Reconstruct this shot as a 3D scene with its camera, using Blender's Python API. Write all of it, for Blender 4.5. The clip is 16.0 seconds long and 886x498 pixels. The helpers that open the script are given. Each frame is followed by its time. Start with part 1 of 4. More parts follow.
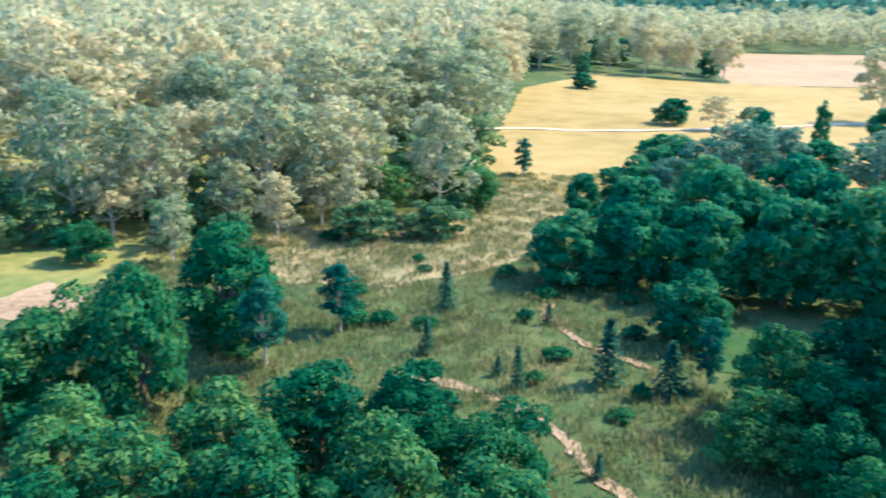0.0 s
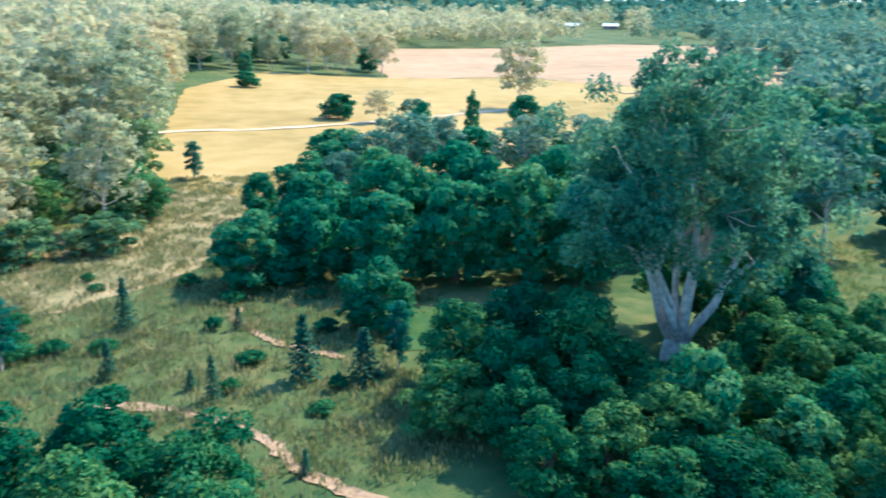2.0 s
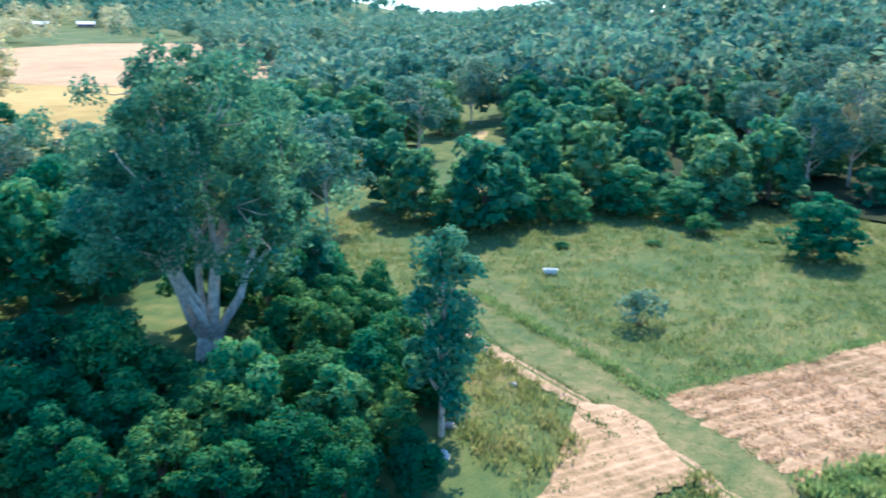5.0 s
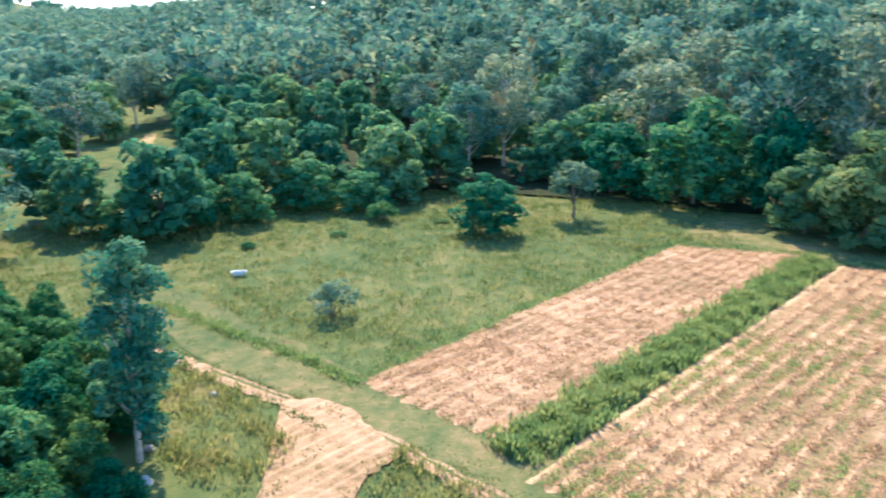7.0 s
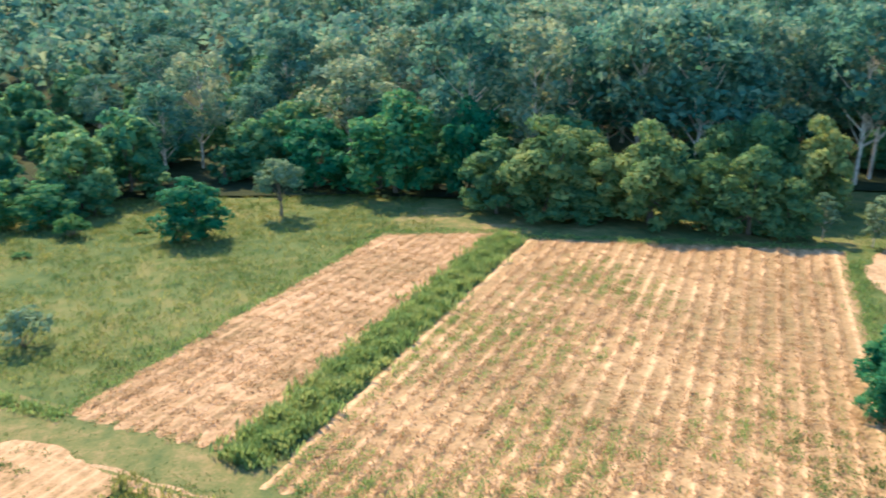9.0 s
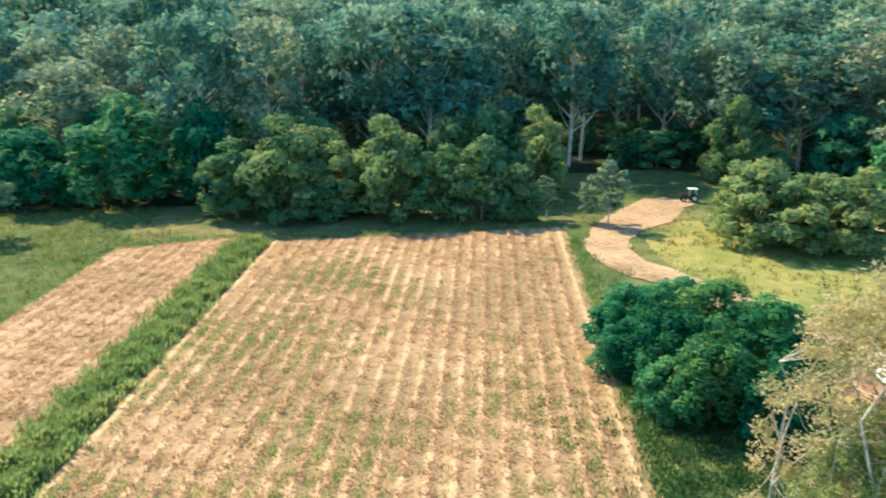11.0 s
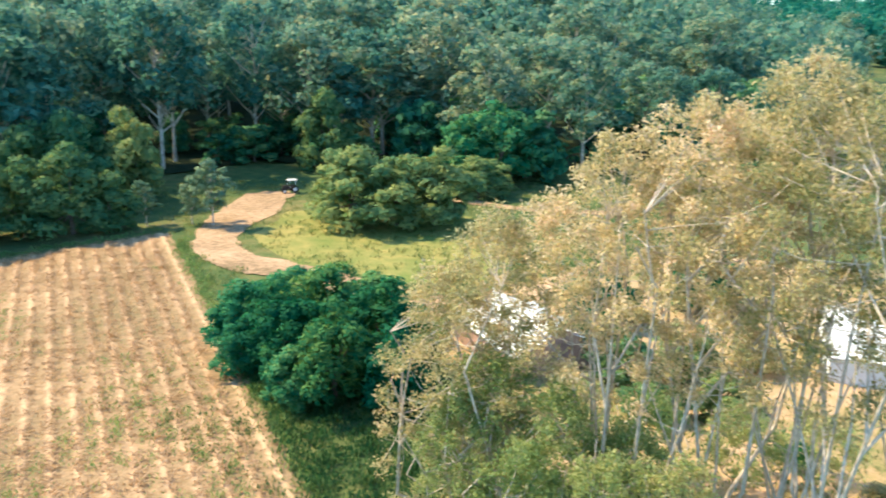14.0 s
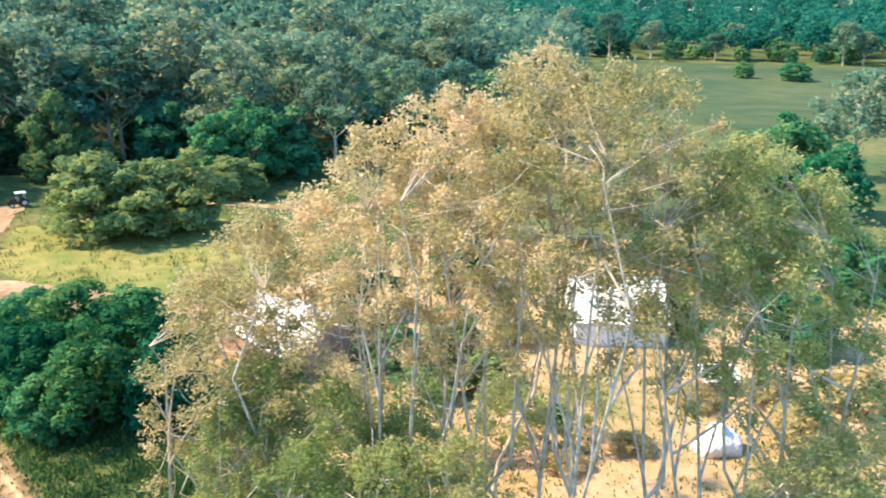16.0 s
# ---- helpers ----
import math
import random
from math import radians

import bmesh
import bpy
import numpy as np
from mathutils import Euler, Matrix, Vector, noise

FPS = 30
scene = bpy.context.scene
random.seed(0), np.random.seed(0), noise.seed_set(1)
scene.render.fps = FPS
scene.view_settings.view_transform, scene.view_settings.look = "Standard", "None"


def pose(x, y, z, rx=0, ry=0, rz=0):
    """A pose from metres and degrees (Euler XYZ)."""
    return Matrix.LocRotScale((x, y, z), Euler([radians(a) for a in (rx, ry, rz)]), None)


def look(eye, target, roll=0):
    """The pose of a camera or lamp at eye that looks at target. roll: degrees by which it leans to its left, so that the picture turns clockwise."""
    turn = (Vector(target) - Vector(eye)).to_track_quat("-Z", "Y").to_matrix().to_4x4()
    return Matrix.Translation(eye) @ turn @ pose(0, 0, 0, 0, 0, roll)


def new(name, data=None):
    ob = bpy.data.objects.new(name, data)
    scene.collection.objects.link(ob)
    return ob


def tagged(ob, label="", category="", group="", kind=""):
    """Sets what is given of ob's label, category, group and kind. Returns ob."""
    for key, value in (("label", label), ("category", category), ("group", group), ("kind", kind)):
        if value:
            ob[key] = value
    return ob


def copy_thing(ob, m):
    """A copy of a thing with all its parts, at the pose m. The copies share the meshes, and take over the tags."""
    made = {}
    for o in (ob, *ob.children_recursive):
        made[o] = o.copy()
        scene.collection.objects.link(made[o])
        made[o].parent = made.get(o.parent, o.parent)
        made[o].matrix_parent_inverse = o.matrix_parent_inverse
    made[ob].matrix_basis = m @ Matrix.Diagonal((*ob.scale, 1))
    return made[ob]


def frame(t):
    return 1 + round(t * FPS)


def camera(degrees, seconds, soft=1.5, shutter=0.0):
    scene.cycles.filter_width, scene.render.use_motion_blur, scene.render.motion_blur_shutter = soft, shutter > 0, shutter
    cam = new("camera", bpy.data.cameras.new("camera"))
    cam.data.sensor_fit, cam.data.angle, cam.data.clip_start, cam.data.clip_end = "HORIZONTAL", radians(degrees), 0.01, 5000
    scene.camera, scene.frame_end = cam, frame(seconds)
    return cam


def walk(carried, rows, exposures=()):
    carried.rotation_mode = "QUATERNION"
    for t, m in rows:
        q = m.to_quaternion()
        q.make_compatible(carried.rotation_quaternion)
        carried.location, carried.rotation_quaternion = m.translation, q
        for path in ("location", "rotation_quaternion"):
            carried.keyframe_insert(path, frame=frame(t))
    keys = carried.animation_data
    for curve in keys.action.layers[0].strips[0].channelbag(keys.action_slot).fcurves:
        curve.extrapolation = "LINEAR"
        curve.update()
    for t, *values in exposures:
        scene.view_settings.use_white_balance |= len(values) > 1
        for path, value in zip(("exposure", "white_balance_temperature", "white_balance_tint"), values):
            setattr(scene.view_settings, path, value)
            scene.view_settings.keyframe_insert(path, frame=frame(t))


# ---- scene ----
cam = camera(56.14, 16.0, soft=1.7, shutter=0.5)
PATH = [
    (0.0, pose(0, 0, 25, 73.80, -0.48, -0.00)),
    (0.5, pose(0, 0, 25, 73.81, -0.53, -5.90)),
    (1.0, pose(0, 0, 25, 73.81, -0.47, -11.58)),
    (1.5, pose(0, 0, 25, 73.83, -0.48, -16.94)),
    (2.0, pose(0, 0, 25, 73.84, -0.49, -22.48)),
    (2.5, pose(0, 0, 25, 73.85, -0.47, -28.27)),
    (3.0, pose(0, 0, 25, 73.85, -0.41, -34.02)),
    (3.5, pose(0, 0, 25, 73.87, -0.47, -39.49)),
    (4.0, pose(0, 0, 25, 73.90, -0.49, -44.90)),
    (6.5, pose(0, 0, 25, 73.91, -0.46, -72.80)),
    (7.0, pose(0, 0, 25, 73.88, -0.47, -78.24)),
    (7.5, pose(0, 0, 25, 73.88, -0.48, -83.76)),
    (8.0, pose(0, 0, 25, 73.88, -0.52, -88.28)),
    (8.5, pose(0, 0, 25, 73.86, -0.57, -93.28)),
    (9.0, pose(0, 0, 25, 73.85, -0.58, -98.71)),
    (11.5, pose(0, 0, 25, 73.91, -0.50, -121.09)),
    (12.0, pose(0, 0, 25, 73.91, -0.49, -125.65)),
    (12.5, pose(0, 0, 25, 73.92, -0.52, -130.33)),
    (13.0, pose(0, 0, 25, 73.93, -0.53, -134.83)),
    (13.5, pose(0, 0, 25, 73.90, -0.49, -139.24)),
    (14.0, pose(0, 0, 25, 73.86, -0.52, -144.28)),
    (14.5, pose(0, 0, 25, 73.81, -0.52, -149.14)),
    (15.0, pose(0, 0, 25, 73.79, -0.54, -153.91)),
    (15.5, pose(0, 0, 25, 73.73, -0.48, -158.04)),
    (16.0, pose(0, 0, 25, 73.68, -0.48, -161.32)),
]
EXPOSURES = [(0.0, 1.45, 4300, -8), (4.0, 1.45, 4200, -8), (7.0, 1.65, 4800, 1), (9.0, 1.5, 5250, -5), (12.5, 1.45, 5150, -14), (16.0, 1.57, 5150, -4)]
walk(cam, PATH, EXPOSURES)

# ---- light: low warm sun ahead of the pan's first third, blue-green sky fill ----
SUN_AZ, SUN_EL = 72.0, 48.0        # degrees clockwise from +y, degrees up
world = bpy.data.worlds.new("sky")
scene.world = world
world.use_nodes = True
wn = world.node_tree.nodes
sky = wn.new("ShaderNodeTexSky")
sky.sky_type = "NISHITA"
sky.sun_disc = False
sky.sun_elevation, sky.sun_rotation = radians(SUN_EL), radians(SUN_AZ)
sky.air_density, sky.dust_density, sky.ozone_density = 1.0, 0.6, 3.0
wn["Background"].inputs["Strength"].default_value = 0.15
world.node_tree.links.new(sky.outputs["Color"], wn["Background"].inputs["Color"])
sun = new("sun", bpy.data.lights.new("sun", "SUN"))
sun.data.energy, sun.data.angle, sun.data.color = 4.3, radians(0.6), (1.0, 0.65, 0.34)
sa, se = radians(SUN_AZ), radians(SUN_EL)
sun.matrix_world = look((0, 0, 0), (-math.sin(sa) * math.cos(se), -math.cos(sa) * math.cos(se), -math.sin(se)))


# ---- materials ----
def mat_base(name, rough=0.8):
    m = bpy.data.materials.new(name)
    m.use_nodes = True
    b = m.node_tree.nodes["Principled BSDF"]
    b.inputs["Roughness"].default_value = rough
    b.inputs["Specular IOR Level"].default_value = 0.12
    return m, m.node_tree.nodes, m.node_tree.links, b


def ramp(nodes, stops):
    r = nodes.new("ShaderNodeValToRGB")
    while len(r.color_ramp.elements) < len(stops):
        r.color_ramp.elements.new(0.5)
    for e, (p, c) in zip(r.color_ramp.elements, stops):
        e.position, e.color = p, (*c, 1)
    return r


def noise_node(nodes, links, scale, detail=4.0, vec=None):
    n = nodes.new("ShaderNodeTexNoise")
    n.inputs["Scale"].default_value, n.inputs["Detail"].default_value = scale, detail
    if vec is not None:
        links.new(vec, n.inputs["Vector"])
    return n


def foliage(name, dark, mid, light, translucent=0.4, gloss=0.75):
    """Leaves: each leaf and each tree a little different, thin enough to let light through."""
    m, nodes, links, b = mat_base(name, gloss)
    geo, info = nodes.new("ShaderNodeNewGeometry"), nodes.new("ShaderNodeObjectInfo")
    n = noise_node(nodes, links, 0.35, 2.0, geo.outputs["Position"])
    mix = nodes.new("ShaderNodeMath")
    mix.operation = "MULTIPLY_ADD"
    mix.inputs[1].default_value = 0.45
    links.new(geo.outputs["Random Per Island"], mix.inputs[0])
    sub = nodes.new("ShaderNodeMath")
    sub.operation = "MULTIPLY_ADD"
    sub.inputs[1].default_value = 0.45
    links.new(info.outputs["Random"], sub.inputs[0])
    half = nodes.new("ShaderNodeMath")
    half.operation = "MULTIPLY_ADD"
    half.inputs[1].default_value, half.inputs[2].default_value = 0.8, -0.38
    links.new(n.outputs["Fac"], half.inputs[0])
    links.new(half.outputs[0], sub.inputs[2])
    links.new(sub.outputs[0], mix.inputs[2])
    r = ramp(nodes, [(0.1, dark), (0.5, mid), (0.9, light)])
    links.new(mix.outputs[0], r.inputs["Fac"])
    links.new(r.outputs["Color"], b.inputs["Base Color"])
    t = nodes.new("ShaderNodeBsdfTranslucent")
    links.new(r.outputs["Color"], t.inputs["Color"])
    s = nodes.new("ShaderNodeMixShader")
    s.inputs["Fac"].default_value = translucent
    links.new(b.outputs[0], s.inputs[1])
    links.new(t.outputs[0], s.inputs[2])
    links.new(s.outputs[0], nodes["Material Output"].inputs["Surface"])
    return m


def soil(name, stops, big, small, bump=0.3, rough=0.95, fine=6.0):
    """Earth, straw or turf: large drifts of colour, small clods and a fine grain."""
    m, nodes, links, b = mat_base(name, rough)
    geo = nodes.new("ShaderNodeNewGeometry")
    a = noise_node(nodes, links, big, 5.0, geo.outputs["Position"])
    c = noise_node(nodes, links, small, 6.0, geo.outputs["Position"])
    d = noise_node(nodes, links, fine, 3.0, geo.outputs["Position"])
    add = nodes.new("ShaderNodeMath")
    add.operation = "MULTIPLY_ADD"
    add.inputs[1].default_value = 0.9
    links.new(a.outputs["Fac"], add.inputs[0])
    sh = nodes.new("ShaderNodeMath")
    sh.operation = "MULTIPLY_ADD"
    sh.inputs[1].default_value, sh.inputs[2].default_value = 0.7, -0.55
    links.new(c.outputs["Fac"], sh.inputs[0])
    sh2 = nodes.new("ShaderNodeMath")
    sh2.operation = "MULTIPLY_ADD"
    sh2.inputs[1].default_value = 0.45
    links.new(d.outputs["Fac"], sh2.inputs[0])
    links.new(sh.outputs[0], sh2.inputs[2])
    links.new(sh2.outputs[0], add.inputs[2])
    r = ramp(nodes, stops)
    links.new(add.outputs[0], r.inputs["Fac"])
    links.new(r.outputs["Color"], b.inputs["Base Color"])
    bp = nodes.new("ShaderNodeBump")
    bp.inputs["Strength"].default_value, bp.inputs["Distance"].default_value = bump, 0.3
    links.new(c.outputs["Fac"], bp.inputs["Height"])
    links.new(bp.outputs["Normal"], b.inputs["Normal"])
    return m


def plain(name, colour, rough=0.6, metal=0.0, vary=0.25, scale=3.0):
    m, nodes, links, b = mat_base(name, rough)
    geo = nodes.new("ShaderNodeNewGeometry")
    n = noise_node(nodes, links, scale, 5.0, geo.outputs["Position"])
    lo = tuple(c * (1 - vary) for c in colour)
    r = ramp(nodes, [(0.3, lo), (0.65, colour)])
    links.new(n.outputs["Fac"], r.inputs["Fac"])
    links.new(r.outputs["Color"], b.inputs["Base Color"])
    b.inputs["Metallic"].default_value = metal
    return m


GRASS = soil("rough_pasture", [(0.25, (0.042, 0.078, 0.027)), (0.5, (0.095, 0.118, 0.037)), (0.75, (0.19, 0.16, 0.062))], 0.05, 0.5)
MOWN = soil("mown_lane", [(0.25, (0.06, 0.09, 0.032)), (0.5, (0.12, 0.125, 0.045)), (0.78, (0.25, 0.18, 0.09))], 0.12, 0.8)
STRAW = soil("straw_stubble", [(0.12, (0.13, 0.115, 0.048)), (0.42, (0.24, 0.165, 0.083)), (0.68, (0.34, 0.225, 0.12)), (0.95, (0.52, 0.345, 0.19))], 0.07, 1.6, 0.5)
STRAW_LOOSE = soil("loose_straw", [(0.25, (0.14, 0.10, 0.045)), (0.45, (0.29, 0.19, 0.10)), (0.75, (0.46, 0.30, 0.175))], 0.12, 1.1, 0.6)
PALE_TRACK = soil("pale_track", [(0.2, (0.40, 0.30, 0.17)), (0.5, (0.52, 0.40, 0.25)), (0.8, (0.62, 0.48, 0.32))], 0.2, 1.5, 0.4)
STRAWGRASS = soil("straw_grass", [(0.25, (0.16, 0.15, 0.06)), (0.5, (0.30, 0.235, 0.11)), (0.78, (0.44, 0.32, 0.16))], 0.1, 0.7)
FARGREEN = soil("far_green_pasture", [(0.25, (0.035, 0.065, 0.026)), (0.5, (0.065, 0.09, 0.035)), (0.8, (0.12, 0.125, 0.05))], 0.02, 0.12)
DIRT = soil("dry_track", [(0.2, (0.17, 0.12, 0.065)), (0.5, (0.35, 0.235, 0.135)), (0.8, (0.50, 0.34, 0.21))], 0.2, 1.5, 0.4)
SUNNY = soil("sunlit_pasture", [(0.25, (0.12, 0.16, 0.035)), (0.48, (0.21, 0.205, 0.058)), (0.75, (0.36, 0.28, 0.09))], 0.08, 0.5)
GOLD = soil("golden_meadow", [(0.25, (0.26, 0.185, 0.05)), (0.5, (0.37, 0.255, 0.08)), (0.8, (0.46, 0.315, 0.12))], 0.02, 0.15, 0.2)
PINK = soil("far_stubble", [(0.25, (0.30, 0.195, 0.10)), (0.55, (0.42, 0.27, 0.14)), (0.8, (0.48, 0.32, 0.18))], 0.02, 0.12, 0.2)
GLADE = soil("lush_turf", [(0.25, (0.028, 0.07, 0.022)), (0.5, (0.05, 0.10, 0.03)), (0.8, (0.10, 0.13, 0.042))], 0.1, 0.7)
# Litter toned near black so the shade under the crowns is in its colour.
SHADED_LITTER = soil("leaf_litter", [(0.25, (0.014, 0.022, 0.010)), (0.5, (0.028, 0.038, 0.016)), (0.8, (0.05, 0.055, 0.026))], 0.1, 0.8)
DRY = soil("dry_yard", [(0.2, (0.15, 0.16, 0.05)), (0.40, (0.33, 0.24, 0.11)), (0.60, (0.47, 0.31, 0.18)), (0.85, (0.60, 0.40, 0.25))], 0.1, 0.7, 0.4)
LEAF = foliage("broad_leaves", (0.012, 0.085, 0.040), (0.040, 0.15, 0.052), (0.18, 0.28, 0.07))
# Light end of the gum tones raised to stand in for haze.
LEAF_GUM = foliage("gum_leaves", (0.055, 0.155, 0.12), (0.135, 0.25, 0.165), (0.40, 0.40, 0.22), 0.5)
LEAF_BUSH = foliage("bush_leaves", (0.02, 0.12, 0.060), (0.056, 0.205, 0.088), (0.20, 0.32, 0.105), 0.45)
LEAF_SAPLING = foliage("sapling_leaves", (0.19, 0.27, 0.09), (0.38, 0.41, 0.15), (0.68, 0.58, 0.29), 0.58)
LEAF_OLIVE = foliage("olive_green_leaves", (0.06, 0.15, 0.07), (0.15, 0.24, 0.09), (0.34, 0.36, 0.12), 0.45)
# Forest leaves lighter than the thicket's, making up for haze over the trees.
LEAF_FOREST = foliage("forest_leaves", (0.04, 0.14, 0.085), (0.10, 0.245, 0.112), (0.30, 0.39, 0.14), 0.5)
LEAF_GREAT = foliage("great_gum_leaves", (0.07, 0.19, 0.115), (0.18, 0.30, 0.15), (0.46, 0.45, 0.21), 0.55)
# Pale gum tone pushed brighter still, to carry the veil of distant haze.
LEAF_HAZED_CREAM = foliage("sunlit_gum_leaves", (0.18, 0.26, 0.15), (0.44, 0.43, 0.22), (0.74, 0.58, 0.32), 0.5)
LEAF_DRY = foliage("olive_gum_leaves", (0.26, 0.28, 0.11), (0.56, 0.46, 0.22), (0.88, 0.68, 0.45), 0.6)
LEAF_SLIM = foliage("slender_gum_leaves", (0.018, 0.12, 0.09), (0.05, 0.19, 0.12), (0.17, 0.28, 0.13), 0.45)
LEAF_PINE = foliage("pine_needles", (0.02, 0.07, 0.045), (0.04, 0.11, 0.06), (0.07, 0.15, 0.07), 0.25)
LEAF_PALE = foliage("grey_green_leaves", (0.12, 0.20, 0.11), (0.21, 0.29, 0.16), (0.33, 0.39, 0.23), 0.4)
BLADE = foliage("grass_blades", (0.07, 0.14, 0.042), (0.165, 0.215, 0.065), (0.37, 0.30, 0.12), 0.5, 0.8)
BLADE_YELLOW = foliage("yellowing_blades", (0.15, 0.19, 0.05), (0.30, 0.29, 0.09), (0.48, 0.38, 0.17), 0.5, 0.8)
# Blades toned darker than their own green, for shade and lens vignetting.
BLADE_LUSH = foliage("lush_blades", (0.02, 0.07, 0.022), (0.04, 0.10, 0.032), (0.09, 0.15, 0.045), 0.45, 0.8)
BLADE_REED = foliage("reed_blades", (0.13, 0.17, 0.06), (0.28, 0.265, 0.11), (0.48, 0.36, 0.18), 0.45, 0.8)
BLADE_GREEN = foliage("cane_grass_blades", (0.11, 0.20, 0.06), (0.23, 0.31, 0.095), (0.42, 0.43, 0.15), 0.5, 0.8)
BLADE_STRAW = foliage("straw_blades", (0.18, 0.12, 0.055), (0.34, 0.225, 0.115), (0.52, 0.35, 0.20), 0.35, 0.8)
BARK_PALE = plain("pale_bark", (0.68, 0.56, 0.43), 0.8, 0, 0.5, 2.5)
BARK = plain("grey_bark", (0.20, 0.16, 0.12), 0.9, 0, 0.5, 3.0)
STONE = plain("pale_stone", (0.42, 0.39, 0.35), 0.9, 0, 0.4, 4.0)
WHITE = plain("white_sheeting", (0.74, 0.72, 0.68), 0.5, 0, 0.16, 1.5)


# ---- mesh helpers ----
rng = np.random.default_rng(7)


def mesh_np(name, verts, faces, material, smooth=False, normals=None):
    """A mesh from arrays: verts (n, 3), faces (m, 3 or 4); normals round off clumps of leaves."""
    me = bpy.data.meshes.new(name)
    verts, faces = np.asarray(verts, np.float32), np.asarray(faces, np.int32)
    k = faces.shape[1]
    me.vertices.add(len(verts))
    me.vertices.foreach_set("co", verts.ravel())
    me.loops.add(faces.size)
    me.loops.foreach_set("vertex_index", faces.ravel())
    me.polygons.add(len(faces))
    me.polygons.foreach_set("loop_start", np.arange(0, faces.size, k, dtype=np.int32))
    me.update(calc_edges=True)
    if normals is None:
        me.validate()
    if smooth or normals is not None:
        me.polygons.foreach_set("use_smooth", np.ones(len(me.polygons), dtype=bool))
    if normals is not None:
        me.normals_split_custom_set_from_vertices(np.asarray(normals, np.float32))
    me.materials.append(material)
    return me


def part(name, me, parent, label=""):
    ob = new(name, me)
    ob.parent = parent
    return tagged(ob, label)


def bm_mesh(name, bm, material):
    me = bpy.data.meshes.new(name)
    bmesh.ops.recalc_face_normals(bm, faces=bm.faces[:])
    bm.to_mesh(me)
    bm.free()
    me.materials.append(material)
    return me


def unit(v):
    return v / np.maximum(np.linalg.norm(v, axis=-1, keepdims=True), 1e-6)


def leaf_quads(at, normal, size, long=1.5, out=None):
    """One small pointed leaf at each place, facing along its normal; out rounds off the clump."""
    n = len(at)
    side = unit(np.cross(normal, rng.normal(size=(n, 3))))
    up = np.cross(normal, side)
    s = (size * rng.uniform(0.6, 1.3, n))[:, None]
    bend = normal * s * 0.18
    v = np.stack([at + up * s * long * 0.6 - bend, at - up * s * long * 0.4 - side * s / 2, at - up * s * long * 0.4 + side * s / 2], 1)
    soft = unit(normal * 0.45 + (normal if out is None else out) * 0.55)
    return v.reshape(-1, 3), np.arange(3 * n).reshape(n, 3), np.repeat(soft, 3, 0)


def puff_leaves(centres, radii, per, size, spread=0.5, droop=0.0, floor=-0.45, flat=0.8, inner=0.62):
    """Leaves on the outside of rounded clumps."""
    cs, rs = np.repeat(np.asarray(centres, float), per, 0), np.repeat(np.asarray(radii, float), per)[:, None]
    n = len(cs)
    d = unit(rng.normal(size=(n, 3)))
    d[:, 2] = np.where(d[:, 2] < floor, -d[:, 2], d[:, 2])
    p = cs + d * rng.uniform(inner, 1.06, n)[:, None] * rs * np.array([1, 1, flat])
    p[:, 2] -= droop * rs[:, 0] * rng.uniform(0, 1, n)
    return leaf_quads(p, unit(d + rng.normal(size=(n, 3)) * spread), size, 1.5, unit(d + np.array((0, 0, 0.25))))


class Limbs:
    """Tapered six-sided limbs collected into one mesh; keeps the tips."""

    def __init__(self):
        self.v, self.f, self.tips, self.count = [], [], [], 0

    def limb(self, pts, r0, r1, sides=6):
        pts = np.asarray(pts, float)
        n = len(pts)
        ang = np.linspace(0, 2 * np.pi, sides, endpoint=False)
        for i, p in enumerate(pts):
            d = unit(pts[min(i + 1, n - 1)] - pts[max(i - 1, 0)])
            a = unit(np.cross(d, (0.31, 0.95, 0.05)))
            b = np.cross(d, a)
            r = r0 + (r1 - r0) * i / (n - 1)
            self.v.append(p + r * (np.cos(ang)[:, None] * a + np.sin(ang)[:, None] * b))
        for i in range(n - 1):
            for k in range(sides):
                q = self.count + i * sides
                self.f.append((q + k, q + (k + 1) % sides, q + sides + (k + 1) % sides, q + sides + k))
        self.count += n * sides

    def grow(self, start, way, length, radius, depth, split=3, bend=0.25, open_=0.6, lift=0.25):
        start, way = np.asarray(start, float), unit(np.asarray(way, float))
        pts = [start]
        for _ in range(4):
            way = unit(way + rng.normal(size=3) * bend * 0.5 + np.array((0, 0, lift * 0.3)))
            pts.append(pts[-1] + way * length / 4)
        self.limb(pts, radius, radius * 0.62)
        if depth == 0:
            self.tips.append(pts[-1])
            self.tips.append(pts[-2])
            return
        for _ in range(split):
            w = unit(way + rng.normal(size=3) * open_)
            w[2] = max(w[2], -0.15)
            k = rng.integers(3, 5)
            self.grow(pts[k], w, length * rng.uniform(0.55, 0.85), radius * 0.58, depth - 1, split, bend, open_, lift)

    def mesh(self, name, material):
        return mesh_np(name, np.concatenate(self.v), self.f, material, True)


def smooth01(x, a, b):
    t = min(1.0, max(0.0, (x - a) / (b - a)))
    return t * t * (3 - 2 * t)


def height(x, y):
    """The lie of the land: level round the fields, wooded rise to the east and south, a low one to the north-west."""
    d, a = math.hypot(x, y), math.degrees(math.atan2(x, y))
    east = smooth01(a, 50, 80) * (1 - smooth01(a, 150, 172)) * 34 * smooth01(d, 118, 430)
    west = (1 - smooth01(a, 0, 22)) * smooth01(a, -120, -60) * 12 * smooth01(d, 150, 500)
    fade = 1 - smooth01(d, 900, 2200)
    north = smooth01(a, -70, -35) * (1 - smooth01(a, 49, 57)) * 42 * smooth01(d, 650, 1700) * (1 - smooth01(d, 2600, 4500))
